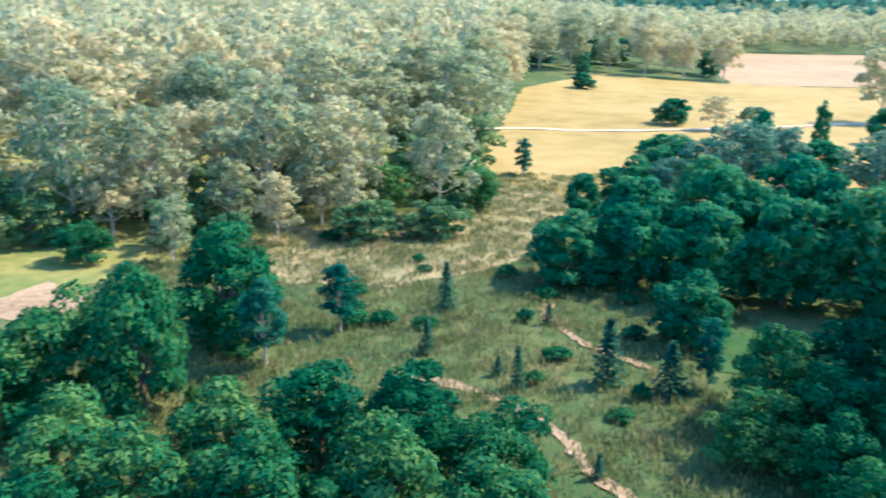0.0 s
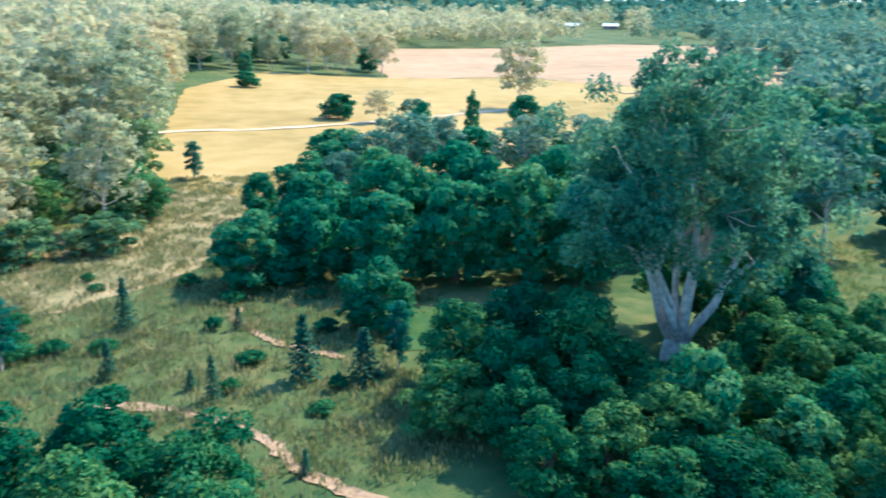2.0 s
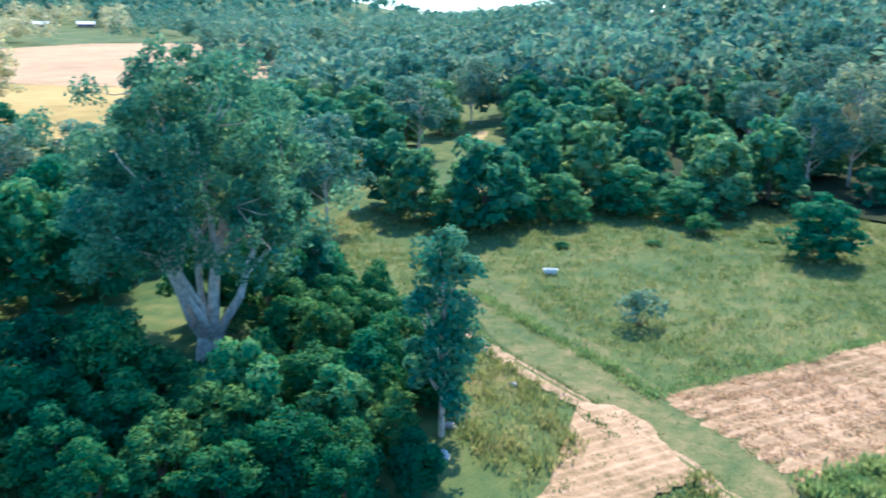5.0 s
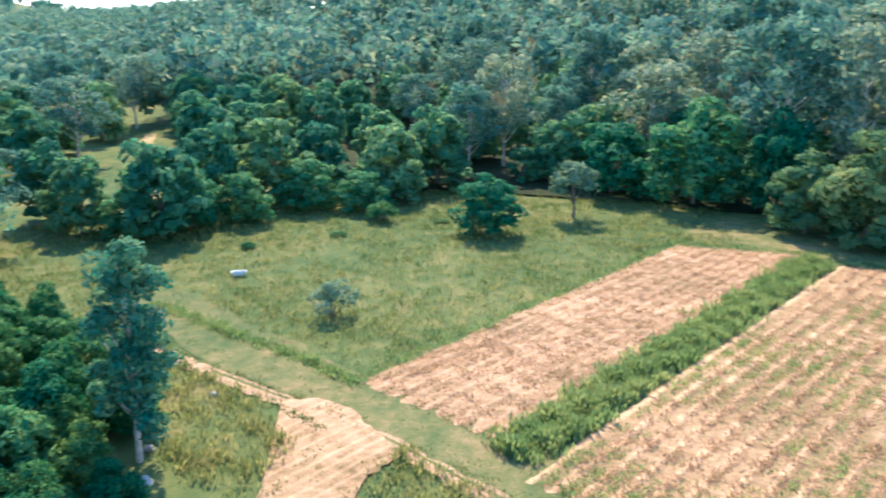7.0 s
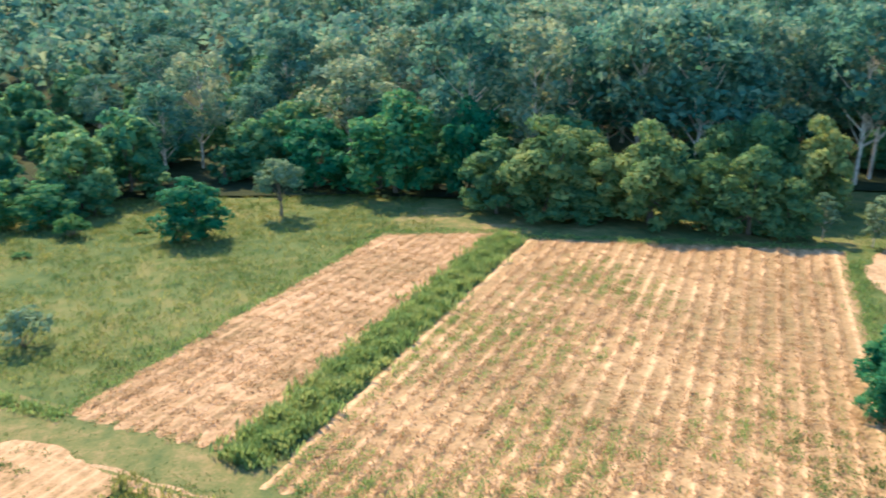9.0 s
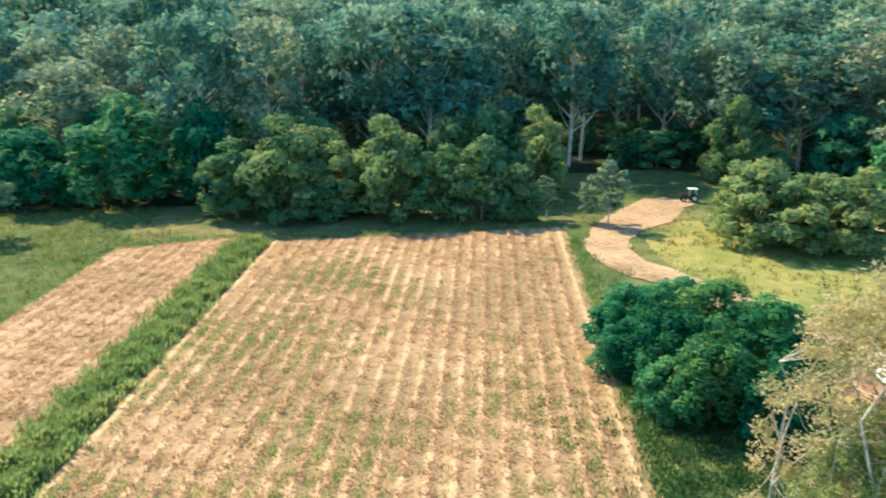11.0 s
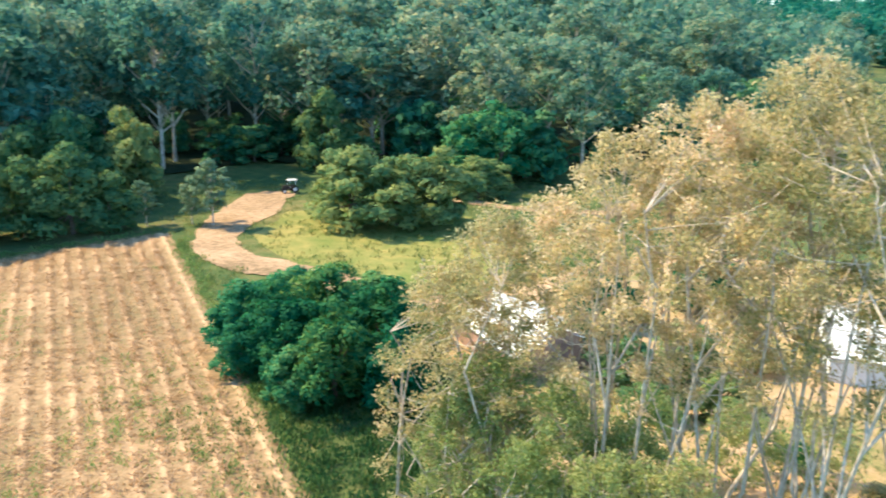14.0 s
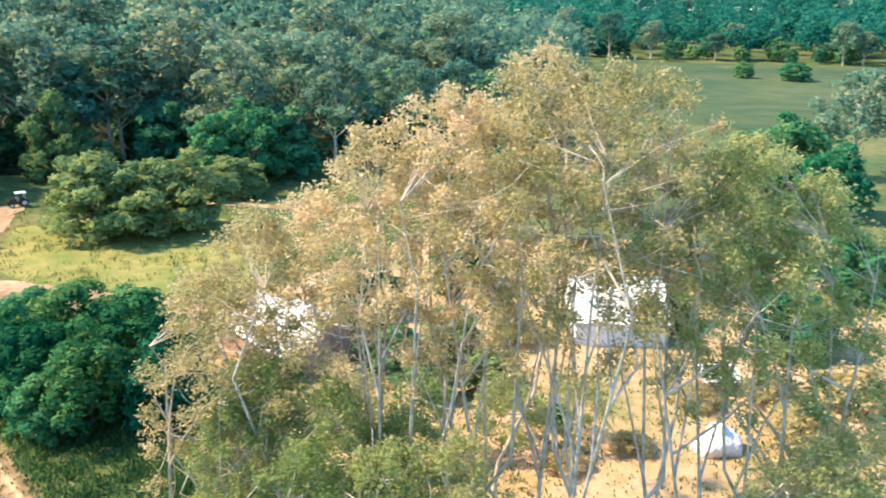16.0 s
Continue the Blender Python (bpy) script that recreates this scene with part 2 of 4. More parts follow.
    south = (smooth01(a, 160, 172) if a > 0 else 1 - smooth01(a, -165, -150)) * 20 * smooth01(d, 420, 900) * (1 - smooth01(d, 2600, 4500))
    return north + south + (east + west) * fade + 0.10 * noise.noise((x * 0.11, y * 0.11, 3)) * smooth01(d, 3, 12)


# ---- ground ----
def ground_sheet():
    rings = [0.0] + list(np.geomspace(3, 4800, 150))
    n = 220
    v = [(0, 0, 0)]
    for r in rings[1:]:
        for k in range(n):
            a = 2 * math.pi * k / n
            x, y = r * math.sin(a), r * math.cos(a)
            v.append((x, y, height(x, y)))
    f = [(0, 0, 1 + (k + 1) % n, 1 + k) for k in range(n)]
    bmf = []
    for i in range(len(rings) - 2):
        for k in range(n):
            a, b = 1 + i * n + k, 1 + i * n + (k + 1) % n
            bmf.append((a, b, b + n, a + n))
    me = bpy.data.meshes.new("ground")
    me.from_pydata(v, [], [q[1:] for q in f] + bmf)
    me.materials.append(GRASS)
    me.polygons.foreach_set("use_smooth", np.ones(len(me.polygons), dtype=bool))
    return tagged(new("ground", me), "rough green and straw-coloured pasture on rolling land", "ground", kind="structure")


ground_sheet()


def outline(pts, jitter, step):
    """A closed outline through pts with an uneven, natural edge."""
    out = []
    for p, q in zip(pts, pts[1:] + pts[:1]):
        p, q = Vector(p), Vector(q)
        k = max(1, int((q - p).length / step))
        side = Vector((-(q - p).y, (q - p).x)).normalized()
        for i in range(k):
            c = p.lerp(q, i / k)
            out.append(c + side * jitter * (noise.noise((c.x * 0.4, c.y * 0.4, 1)) + 0.6 * noise.noise((c.x * 1.7, c.y * 1.7, 2))))
    return out


def patch(name, pts, material, label, category, lift=0.05, jitter=0.5, step=1.0, cell=4.0):
    """A piece of the ground with its own surface, lying on the land."""
    bm = bmesh.new()
    bm.faces.new([bm.verts.new((c.x, c.y, 0)) for c in outline(pts, jitter, step)])
    bmesh.ops.triangulate(bm, faces=bm.faces[:])
    xs, ys = [p[0] for p in pts], [p[1] for p in pts]
    for lo, hi, axis in ((min(xs), max(xs), 0), (min(ys), max(ys), 1)):
        for c in np.arange(lo + cell, hi, cell):
            no = (1, 0, 0) if axis == 0 else (0, 1, 0)
            co = (c, 0, 0) if axis == 0 else (0, c, 0)
            bmesh.ops.bisect_plane(bm, geom=bm.verts[:] + bm.edges[:] + bm.faces[:], plane_co=co, plane_no=no)
    for v in bm.verts:
        v.co.z = height(v.co.x, v.co.y) + lift
    return tagged(new(name, bm_mesh(name, bm, material)), label, category, kind="structure")


def ribbon(name, pts, width, material, label, lift=0.08, jitter=0.4):
    """A track of uneven width along a smoothed line."""
    pts = [Vector(p) for p in pts]
    line = []
    for i in range(len(pts) - 1):
        a, b, c, d = pts[max(i - 1, 0)], pts[i], pts[i + 1], pts[min(i + 2, len(pts) - 1)]
        for s in np.linspace(0, 1, 12, endpoint=False):
            line.append(0.5 * ((2 * b) + (c - a) * s + (2 * a - 5 * b + 4 * c - d) * s * s + (3 * b - a - 3 * c + d) * s ** 3))
    v, f = [], []
    for i, p in enumerate(line):
        t = (line[min(i + 1, len(line) - 1)] - line[max(i - 1, 0)]).normalized()
        side = Vector((-t.y, t.x))
        for k in range(5):
            w = width * (k / 4 - 0.5) * (1 + 0.25 * noise.noise((p.x * 0.3, p.y * 0.3, 5)))
            w += jitter * noise.noise((p.x * 1.3, p.y * 1.3, 7 + k)) if k in (0, 4) else 0
            q = p + side * w
            dip = -0.05 if k in (1, 3) else 0
            v.append((q.x, q.y, height(q.x, q.y) + lift + dip))
        if i:
            for k in range(4):
                b = (i - 1) * 5 + k
                f.append((b, b + 1, b + 6, b + 5))
    me = mesh_np(name, v, f, material, True)
    return tagged(new(name, me), label, "track", kind="structure")


# the cut field's own axes: u along the rows, w across them
def add_rows(m, pitch, amount):
    """Straw lies thicker along the drilled rows."""
    nodes, links = m.node_tree.nodes, m.node_tree.links
    geo = nodes.new("ShaderNodeNewGeometry")
    warp = noise_node(nodes, links, 0.5, 3.0, geo.outputs["Position"])
    dot = nodes.new("ShaderNodeVectorMath")
    dot.operation = "DOT_PRODUCT"
    k = 2 * math.pi / pitch
    dot.inputs[1].default_value = (0.497 * k, 0.868 * k, 0)
    links.new(geo.outputs["Position"], dot.inputs[0])
    sway = nodes.new("ShaderNodeMath")
    sway.operation = "MULTIPLY_ADD"
    sway.inputs[1].default_value = 1.1
    links.new(warp.outputs["Fac"], sway.inputs[0])
    links.new(dot.outputs["Value"], sway.inputs[2])
    wave = nodes.new("ShaderNodeMath")
    wave.operation = "COSINE"
    links.new(sway.outputs[0], wave.inputs[0])
    up = nodes.new("ShaderNodeMath")
    up.operation = "MULTIPLY_ADD"
    up.inputs[1].default_value, up.inputs[2].default_value = 0.5, 0.5
    links.new(wave.outputs[0], up.inputs[0])
    crest = nodes.new("ShaderNodeMath")
    crest.operation = "POWER"
    crest.inputs[1].default_value = 3.5
    links.new(up.outputs[0], crest.inputs[0])
    r = [n for n in nodes if n.bl_idname == "ShaderNodeValToRGB"][0]
    was = r.inputs["Fac"].links[0].from_socket
    add = nodes.new("ShaderNodeMath")
    add.operation = "MULTIPLY_ADD"
    add.inputs[1].default_value = amount
    links.new(crest.outputs[0], add.inputs[0])
    links.new(was, add.inputs[2])
    links.new(add.outputs[0], r.inputs["Fac"])


add_rows(STRAW, 1.45, 0.42)
add_rows(STRAW_LOOSE, 0.9, 0.16)
ROW_U, ROW_W = Vector((0.868, -0.497)), Vector((0.497, 0.868))


def uw(u, w):
    p = ROW_U * u + ROW_W * w
    return (p.x, p.y)


def stubble_field(name, u0, u1, w0, w1, rows, label, slant, material):
    """Cut field: ridged rows with clods and straw, ragged at its edges."""
    du, dw = 0.55, 0.27
    nu, nw = int((u1 - u0) / du), int((w1 - w0) / dw)
    v, f = [], []
    for i in range(nu + 1):
        for j in range(nw + 1):
            u, w = u0 + (u1 - u0) * i / nu, w0 + (w1 - w0) * j / nw
            e = slant * (w - w0) / (w1 - w0) * i / nu
            u += e
            if i in (0, nu):
                u += 0.7 * noise.noise((w * 0.5, i, 3)) + 0.4 * noise.noise((w * 2, i, 5))
            if j in (0, nw):
                w += 0.5 * noise.noise((u * 0.4, j, 3)) + 0.3 * noise.noise((u * 1.6, j, 9))
            x, y = uw(u, w)
            ridge = 0.06 * math.cos(2 * math.pi * (w + 0.25 * noise.noise((u * 0.15, w * 0.15, 8))) / rows) * (0.6 + 0.8 * noise.noise((u * 0.12, w * 0.3, 6))) + 0.04 * noise.noise((u * 0.9, w * 0.9, 1)) + 0.04 * noise.noise((u * 2.3, w * 2.3, 4))
            edge = min(1.0, min(i, nu - i) / 3, min(j, nw - j) / 3)
            v.append((x, y, height(x, y) + 0.03 + 0.06 * edge + ridge * edge))
    for i in range(nu):
        for j in range(nw):
            a = i * (nw + 1) + j
            f.append((a, a + nw + 1, a + nw + 2, a + 1))
    return tagged(new(name, mesh_np(name, v, f, material)), label, "field", kind="structure")


stubble_field("stubble_field", 33, 97.4, -9.8, 23.4, 1.45, "cut field of pale straw stubble in straight rows", -9.0, STRAW)
stubble_field("stubble_strip", 35.3, 89.6, 27.3, 39.3, 1.45, "narrow cut strip of pale straw stubble", -6.0, STRAW_LOOSE)
patch("mown_lane", [(62, 41), (66, 38), (52.5, 17.5), (45, 3.6), (38, -3), (33, -3), (38, 4), (46, 19), (50, 27)], MOWN, "short mown grass lane between the fields", "lane", 0.05)
patch("headland", [uw(84, 42), uw(98, 40), uw(103, 10), uw(103, -12), uw(97, -11.5), uw(88, 23), uw(83.5, 39)], MOWN, "mown grass headland behind the cut field", "lane", 0.05)
ribbon("dirt_path", [(52.5, 33), (49.5, 26.6), (46.8, 20.4), (44.6, 16.1), (42.7, 11.9), (38.6, 5.5), (33, -4)], 1.5, DIRT, "dry dirt wheel path strewn with straw")
patch("straw_turning", [(46.8, 20.4), (43.7, 17.9), (41.6, 16.9), (36.1, 17.2), (27, 18), (27, 12.6), (37.1, 12.3), (41.1, 11.4), (42.9, 11.8), (45.9, 15.2), (47.7, 18.2)], STRAW_LOOSE, "straw-covered dirt turning place", "track", 0.12, 0.45, 0.5)
ribbon("farm_track", [(84.9, -79.5), (80.9, -68.9), (75, -60.5), (70, -55.8), (64, -53.8), (58, -54.5), (50, -54.9), (42.5, -54.9), (33, -58)], 5.0, DIRT, "dry dirt farm track through grass", 0.10)
patch("track_fork", [(80, -62), (88, -76), (84.5, -81), (77, -72), (72, -59)], DIRT, "wide dry dirt fork of the farm track", "track", 0.07)
ribbon("side_track", [(72, -86), (62.8, -90.5), (52, -92), (40, -98)], 2.2, DIRT, "dry dirt side track behind a shrub")
patch("sunny_pasture", [(70, -61), (60, -57), (46, -58), (40, -66), (52, -84), (66, -84), (76, -72)], SUNNY, "yellow-green sunlit grass beside the farm track", "meadow", 0.04, 1.2)
patch("dry_yard", [(34, -47), (20, -38), (2, -33), (-16, -32), (-30, -52), (-26, -84), (6, -92), (30, -84), (40, -60)], DRY, "dry straw and bare orange soil under gum trees", "yard", 0.05, 1.5)
patch("golden_meadow", [(3, 128), (16, 200), (24, 252), (58, 304), (100, 292), (150, 284), (172, 225), (130, 140), (60, 112), (22, 108)], GOLD, "golden hay meadow in full sun", "meadow", 0.08, 2.0, 4.0, 20)
patch("far_stubble_field", [(100, 292), (118, 380), (180, 505), (255, 500), (365, 545), (450, 470), (400, 340), (300, 235), (173, 225), (151, 284)], PINK, "far pinkish cut field in full sun", "field", 0.10, 3.0, 8.0, 30)
ribbon("meadow_track", [(6, 174), (15, 178), (32, 176), (50.7, 178.5), (75, 185), (110, 196)], 2.5, PALE_TRACK, "pale vehicle track across the golden meadow", 0.2)
for pts, wd in (([(9.5, 69), (9, 66), (10.4, 61.5), (12, 58.7), (15.5, 55)], 0.8), ([(-2, 54), (2.5, 51.5), (5.2, 48.5), (7.6, 44.9), (8.8, 40.5), (12, 36), (16, 30)], 0.95)):
    ribbon("foot_track", pts, wd, DIRT, "narrow eroded dirt track in rough grass", 0.08, 0.5)
ribbon("forest_track", [(98, 60.5), (102.1, 62.7), (118, 72), (137.1, 84), (150, 90)], 2.6, STRAWGRASS, "pale grassy track into the forest", 0.10)
patch("bare_earth", [(-40, 66), (-33, 63), (-31, 69), (-37, 74)], DIRT, "bare sandy earth in a clearing", "soil", 0.06)
patch("dry_clearing", [(2, 112), (4, 160), (10, 250), (-60, 240), (-140, 190), (-90, 70), (-44, 58), (-33, 72), (-24, 84), (-10, 98)], SUNNY, "dry yellow-green grass under sunlit gum trees", "meadow", 0.05, 2.0, 4.0, 12)
patch("straw_meadow", [(-22, 76), (-6, 72), (8, 82), (16, 98), (27, 110), (20, 122), (4, 132), (0, 106), (-14, 96), (-24, 88)], STRAWGRASS, "sunlit straw-coloured rough grass", "meadow", 0.05, 2.5, 2.0, 6)
ribbon("yard_track", [(-2, -76), (-7, -71.5), (-12, -69.5), (-20, -69), (-32, -72)], 2.0, DIRT, "bare orange-brown soil track in the yard", 0.10)
# dark sheet over the pasture; its colour carries the forest's shade
patch("forest_floor", [(114, 50), (165, 86), (330, 200), (500, 0), (440, -220), (170, -250), (54, -240), (50, -128), (88, -102), (104, -92), (110, -62), (104, -40), (112, -6), (114, 24), (106, 40)], SHADED_LITTER, "leaf litter under dense forest, darkened for canopy shade", "forest floor", 0.3, 2.0, 4.0, 16)
patch("green_glade", [(19.5, 66), (27, 63), (36.5, 60.5), (37, 57), (31, 57), (26, 58), (24, 53.5), (20.5, 55)], GLADE, "lush green grass in a glade between trees", "meadow", 0.06, 1.0, 1.0)
patch("far_pasture", [(60, -420), (-70, -420), (-60, -200), (-5, -190), (26, -205)], FARGREEN, "far smooth green pasture before the woods", "meadow", 0.08, 2.0, 5.0, 25)


# ---- trees ----
def broadleaf(puffs, per, size, h=10.0, r=4.5, leaf=LEAF, low=0.22, name="broadleaf_tree", bark=BARK, wild=0.18):
    """A round-crowned tree with a short trunk, limbs and a lumpy, uneven crown."""
    top = new(name)
    wood = Limbs()
    wood.limb([(0, 0, -0.3), (0.1, 0, h * 0.15), (0.0, 0.15, h * 0.45)], 0.045 * r + 0.08, 0.03 * r, 7)
    cs, rs = [], []
    for i in range(puffs):
        z = (i + 0.5) / puffs
        a = i * 2.399963 + rng.uniform(-0.5, 0.5)
        zz = low + (0.94 - low) * z
        k = math.sqrt(max(0.0, 1 - ((z - 0.32) / 0.70) ** 2)) if z > 0.32 else 0.78 + 0.22 * z / 0.32
        rad = r * k * rng.uniform(0.50, 0.84) * (1 + wild * math.sin(2 * a + 1.7) + wild * 0.6 * math.sin(3 * a + 7 * z))
        c = np.array((math.cos(a) * rad, math.sin(a) * rad, h * zz * rng.uniform(0.90 - wild * 0.4, 1.02)))
        cs.append(c)
        rs.append(r * rng.uniform(0.20, 0.38))
    for c in cs[::4]:
        wood.limb([(0, 0, h * 0.25), c * np.array((0.5, 0.5, 0.75)), c], 0.02 * r + 0.03, 0.02, 5)
    part("trunk", wood.mesh("trunk", bark), top)
    v, f, n = puff_leaves(cs, rs, per, size)
    part("crown", mesh_np("crown", v, f, leaf, normals=n), top)
    return top


def tall_gum(puffs, per, size, h=25.0, r=8.5, leaf=LEAF_GUM, low=0.36, name="gum_tree", lobes=16, fat=0.40):
    """A forest gum: long pale bole, rising limbs, and a domed crown of billowing lobes with gaps between."""
    top = new(name)
    wood = Limbs()
    bole = np.array([(0, 0, -0.5), (0.03 * r, 0.01 * r, h * 0.25), (0.01 * r, 0.05 * r, h * 0.5), (0.06 * r, 0.03 * r, h * 0.84)])
    wood.limb(bole, 0.014 * h, 0.004 * h, 8)
    cs, rs = [], []
    for i in range(lobes):
        z = (i + 0.6) / lobes
        a = i * 2.399963 + rng.uniform(-0.5, 0.5)
        k = math.sqrt(max(0.0, 1 - z ** 2.6)) * (0.72 + 0.28 * min(1.0, 2.5 * z))
        rad = r * k * rng.uniform(0.45, 0.80)
        c = np.array((math.cos(a) * rad, math.sin(a) * rad, h * (low + (0.90 - low) * z) + rng.uniform(-0.03, 0.03) * h))
        big = r * fat * rng.uniform(0.85, 1.2)
        s0 = min(0.80, max(0.22, c[2] / h - 0.20))
        b = np.array([np.interp(s0 * h, bole[:, 2], bole[:, q]) for q in range(3)])
        wood.limb([b, b * 0.5 + c * 0.5 - (0, 0, 0.015 * h), c], 0.006 * h, 0.0016 * h, 5)
        for j in range(max(2, puffs // lobes)):
            d = unit(rng.normal(size=3))
            d[2] = abs(d[2]) if rng.uniform() < 0.7 else d[2]
            cs.append(c + d * big * np.array((0.75, 0.75, 0.6)))
            rs.append(big * rng.uniform(0.45, 0.72))
    part("trunk", wood.mesh("trunk", BARK_PALE), top, "pale smooth bole and limbs")
    v, f, n = puff_leaves(cs, rs, per, size, 0.6, 0.35, -0.6)
    part("crown", mesh_np("crown", v, f, leaf, normals=n), top)
    return top


def pine(h=5.0, r=1.1):
    """A young conifer: straight stem and whorls of short drooping boughs."""
    top = new("young_pine")
    wood = Limbs()
    wood.limb([(0, 0, -0.1), (0, 0, h * 0.5), (0, 0, h)], 0.07, 0.015, 6)
    at, nor = [], []
    for i in range(13):
        z = h * (0.12 + 0.86 * i / 12)
        rr = r * (1.06 - i / 12.5) + 0.08
        for k in range(8):
            a = k * 0.785 + i * 0.6 + rng.uniform(-0.2, 0.2)
            d = np.array((math.cos(a), math.sin(a), 0.0))
            for s in (0.35, 0.65, 0.95):
                for _ in range(2):
                    at.append(d * rr * s * rng.uniform(0.85, 1.1) + np.array((0, 0, z - 0.25 * s * rr + rng.uniform(-0.1, 0.1))))
                    nor.append(unit(d * 0.5 + np.array((0, 0, 0.8)) + rng.normal(size=3) * 0.4))
    part("trunk", wood.mesh("trunk", BARK), top)
    v, f, n = leaf_quads(np.array(at), np.array(nor), 0.22, 1.8)
    part("crown", mesh_np("crown", v, f, LEAF_PINE, normals=n), top)
    return top


def shrub(h=3.0, r=2.0, leaf=LEAF, puffs=12, per=80, size=0.28, name="shrub"):
    top = new(name)
    wood = Limbs()
    cs, rs = [], []
    for i in range(puffs):
        a, q = i * 2.4, math.sqrt((i + 0.5) / puffs)
        c = np.array((math.cos(a) * q * r * 0.75, math.sin(a) * q * r * 0.75, h * (0.75 - 0.45 * q) * rng.uniform(0.85, 1.1)))
        cs.append(c)
        rs.append(r * rng.uniform(0.30, 0.42))
        wood.limb([(0.05 * i / puffs, 0, -0.1), c * 0.5, c], 0.05, 0.015, 5)
    part("stems", wood.mesh("stems", BARK), top)
    v, f, n = puff_leaves(cs, rs, per, size)
    part("foliage", mesh_np("foliage", v, f, leaf, normals=n), top)
    return top


def scatter_plan(x0, x1, y0, y1, n, seed):
    r = np.random.default_rng(seed)
    return [(r.uniform(x0, x1), r.uniform(y0, y1)) for _ in range(n)]


KINDS, WAITING = {}, set()


def stand(key, x, y, h, r, label="", group="", turn=None):
    """Set a tree of that kind on the land, h high with a crown r in radius."""
    protos, ph, pr, base_label, cat, base_group = KINDS[key]
    ob = protos[rng.integers(len(protos))]
    s = Matrix.Diagonal((r / pr, r / pr, h / ph, 1))
    m = pose(x, y, height(x, y), 0, 0, rng.uniform(0, 360) if turn is None else turn) @ s
    if ob.name in WAITING:
        WAITING.discard(ob.name)
        made = ob
        made.matrix_basis = m
    else:
        made = copy_thing(ob, m @ Matrix.Diagonal((*ob.scale, 1)).inverted())
    return tagged(made, label or base_label, cat, group or base_group, "thing")


def kind(key, protos, h, r, label, cat, group):
    KINDS[key] = (protos, h, r, label, cat, group)
    WAITING.update(ob.name for ob in protos)


kind("broad", [broadleaf(42, 115, 0.42, low=0.10, leaf=LEAF_BUSH, wild=0.24) for _ in range(4)], 10, 4.5, "round-crowned broadleaf tree with dense dark green leaves", "tree", "broadleaf trees")
kind("dense", [broadleaf(48, 150, 0.31, low=0.12, wild=0.3, name="thicket_tree") for _ in range(4)], 10, 4.5, "dense leafy dark green tree growing low to the ground", "tree", "thicket trees")
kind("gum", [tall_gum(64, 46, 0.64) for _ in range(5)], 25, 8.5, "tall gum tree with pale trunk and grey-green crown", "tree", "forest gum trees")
kind("forest", [broadleaf(32, 72, 0.62, leaf=LEAF_FOREST, low=0.12, name="forest_tree") for _ in range(5)], 10, 4.5, "round-crowned dark green tree in dense forest", "tree", "forest trees")
kind("olive", [broadleaf(42, 130, 0.40, low=0.08, leaf=LEAF_OLIVE, wild=0.42, name="olive_green_tree") for _ in range(3)], 10, 4.5, "olive-green leafy tree with dense crown beside the field", "tree", "field edge trees")
kind("clearing", [broadleaf(26, 64, 0.60, low=0.08, leaf=LEAF_OLIVE, wild=0.36, name="sunlit_tree") for _ in range(3)], 10, 4.5, "sunlit yellow-green leafy tree among gums", "tree", "clearing trees")
kind("umbrella", [broadleaf(26, 70, 0.42, low=0.52, leaf=LEAF_PALE, name="umbrella_tree", bark=BARK)], 10, 4.5, "small umbrella-shaped pale green tree with bare trunk", "tree", "umbrella trees")
kind("creamgum", [tall_gum(64, 46, 0.64, low=0.30, leaf=LEAF_HAZED_CREAM) for _ in range(4)], 25, 8.5, "tall sunlit gum tree with pale trunk and cream-green crown lightened for haze", "tree", "sunlit gum trees")
kind("oliveshrub", [shrub(3.0, 2.0, LEAF_DRY, 14, 110, 0.19, "olive_shrub") for _ in range(2)], 3, 2, "olive and yellow-green leafy shrub on dry ground", "shrub", "olive shrubs")
kind("edgebush", [broadleaf(14, 60, 0.74, leaf=LEAF_FOREST, low=0.08, name="forest_bush") for _ in range(3)], 10, 4.5, "low dark green bush at the forest edge", "shrub", "forest edge bushes")
kind("palegum", [tall_gum(40, 60, 0.26, 8, 2.4, low=0.25, leaf=LEAF_PALE, name="pale_sapling")], 8, 2.4, "pale feathery young gum beside the farm track", "tree", "pale saplings")
kind("slimgum", [tall_gum(96, 80, 0.21, 13, 2.2, low=0.22, leaf=LEAF_SLIM, lobes=24, fat=0.50) for _ in range(2)], 13, 2.2, "slender gum tree with pale trunk and narrow green crown", "tree", "slender gum trees")
kind("pine", [pine() for _ in range(2)], 5, 1.1, "young dark green pine in rough grass", "tree", "young pines")
kind("shrub", [shrub() for _ in range(3)], 3, 2, "rounded green shrub in rough grass", "shrub", "shrubs")
kind("pale", [shrub(4.2, 2.4, LEAF_PALE, 10, 45, 0.32, "pale_shrub")], 4.2, 2.4, "pale grey-green open shrub in the meadow", "shrub", "pale shrubs")

# beside the foot track, to the north
stand("dense", -16.3, 60.4, 9.1, 4.8)
stand("dense", -18.5, 47.3, 10.7, 3.6)
stand("dense", -24.1, 48.8, 8.0, 4.2)
stand("dense", -26.5, 45.0, 6.0, 3.6)
stand("slimgum", -12.5, 55, 7.0, 1.6)
stand("slimgum", -8.0, 62, 6.0, 1.4)
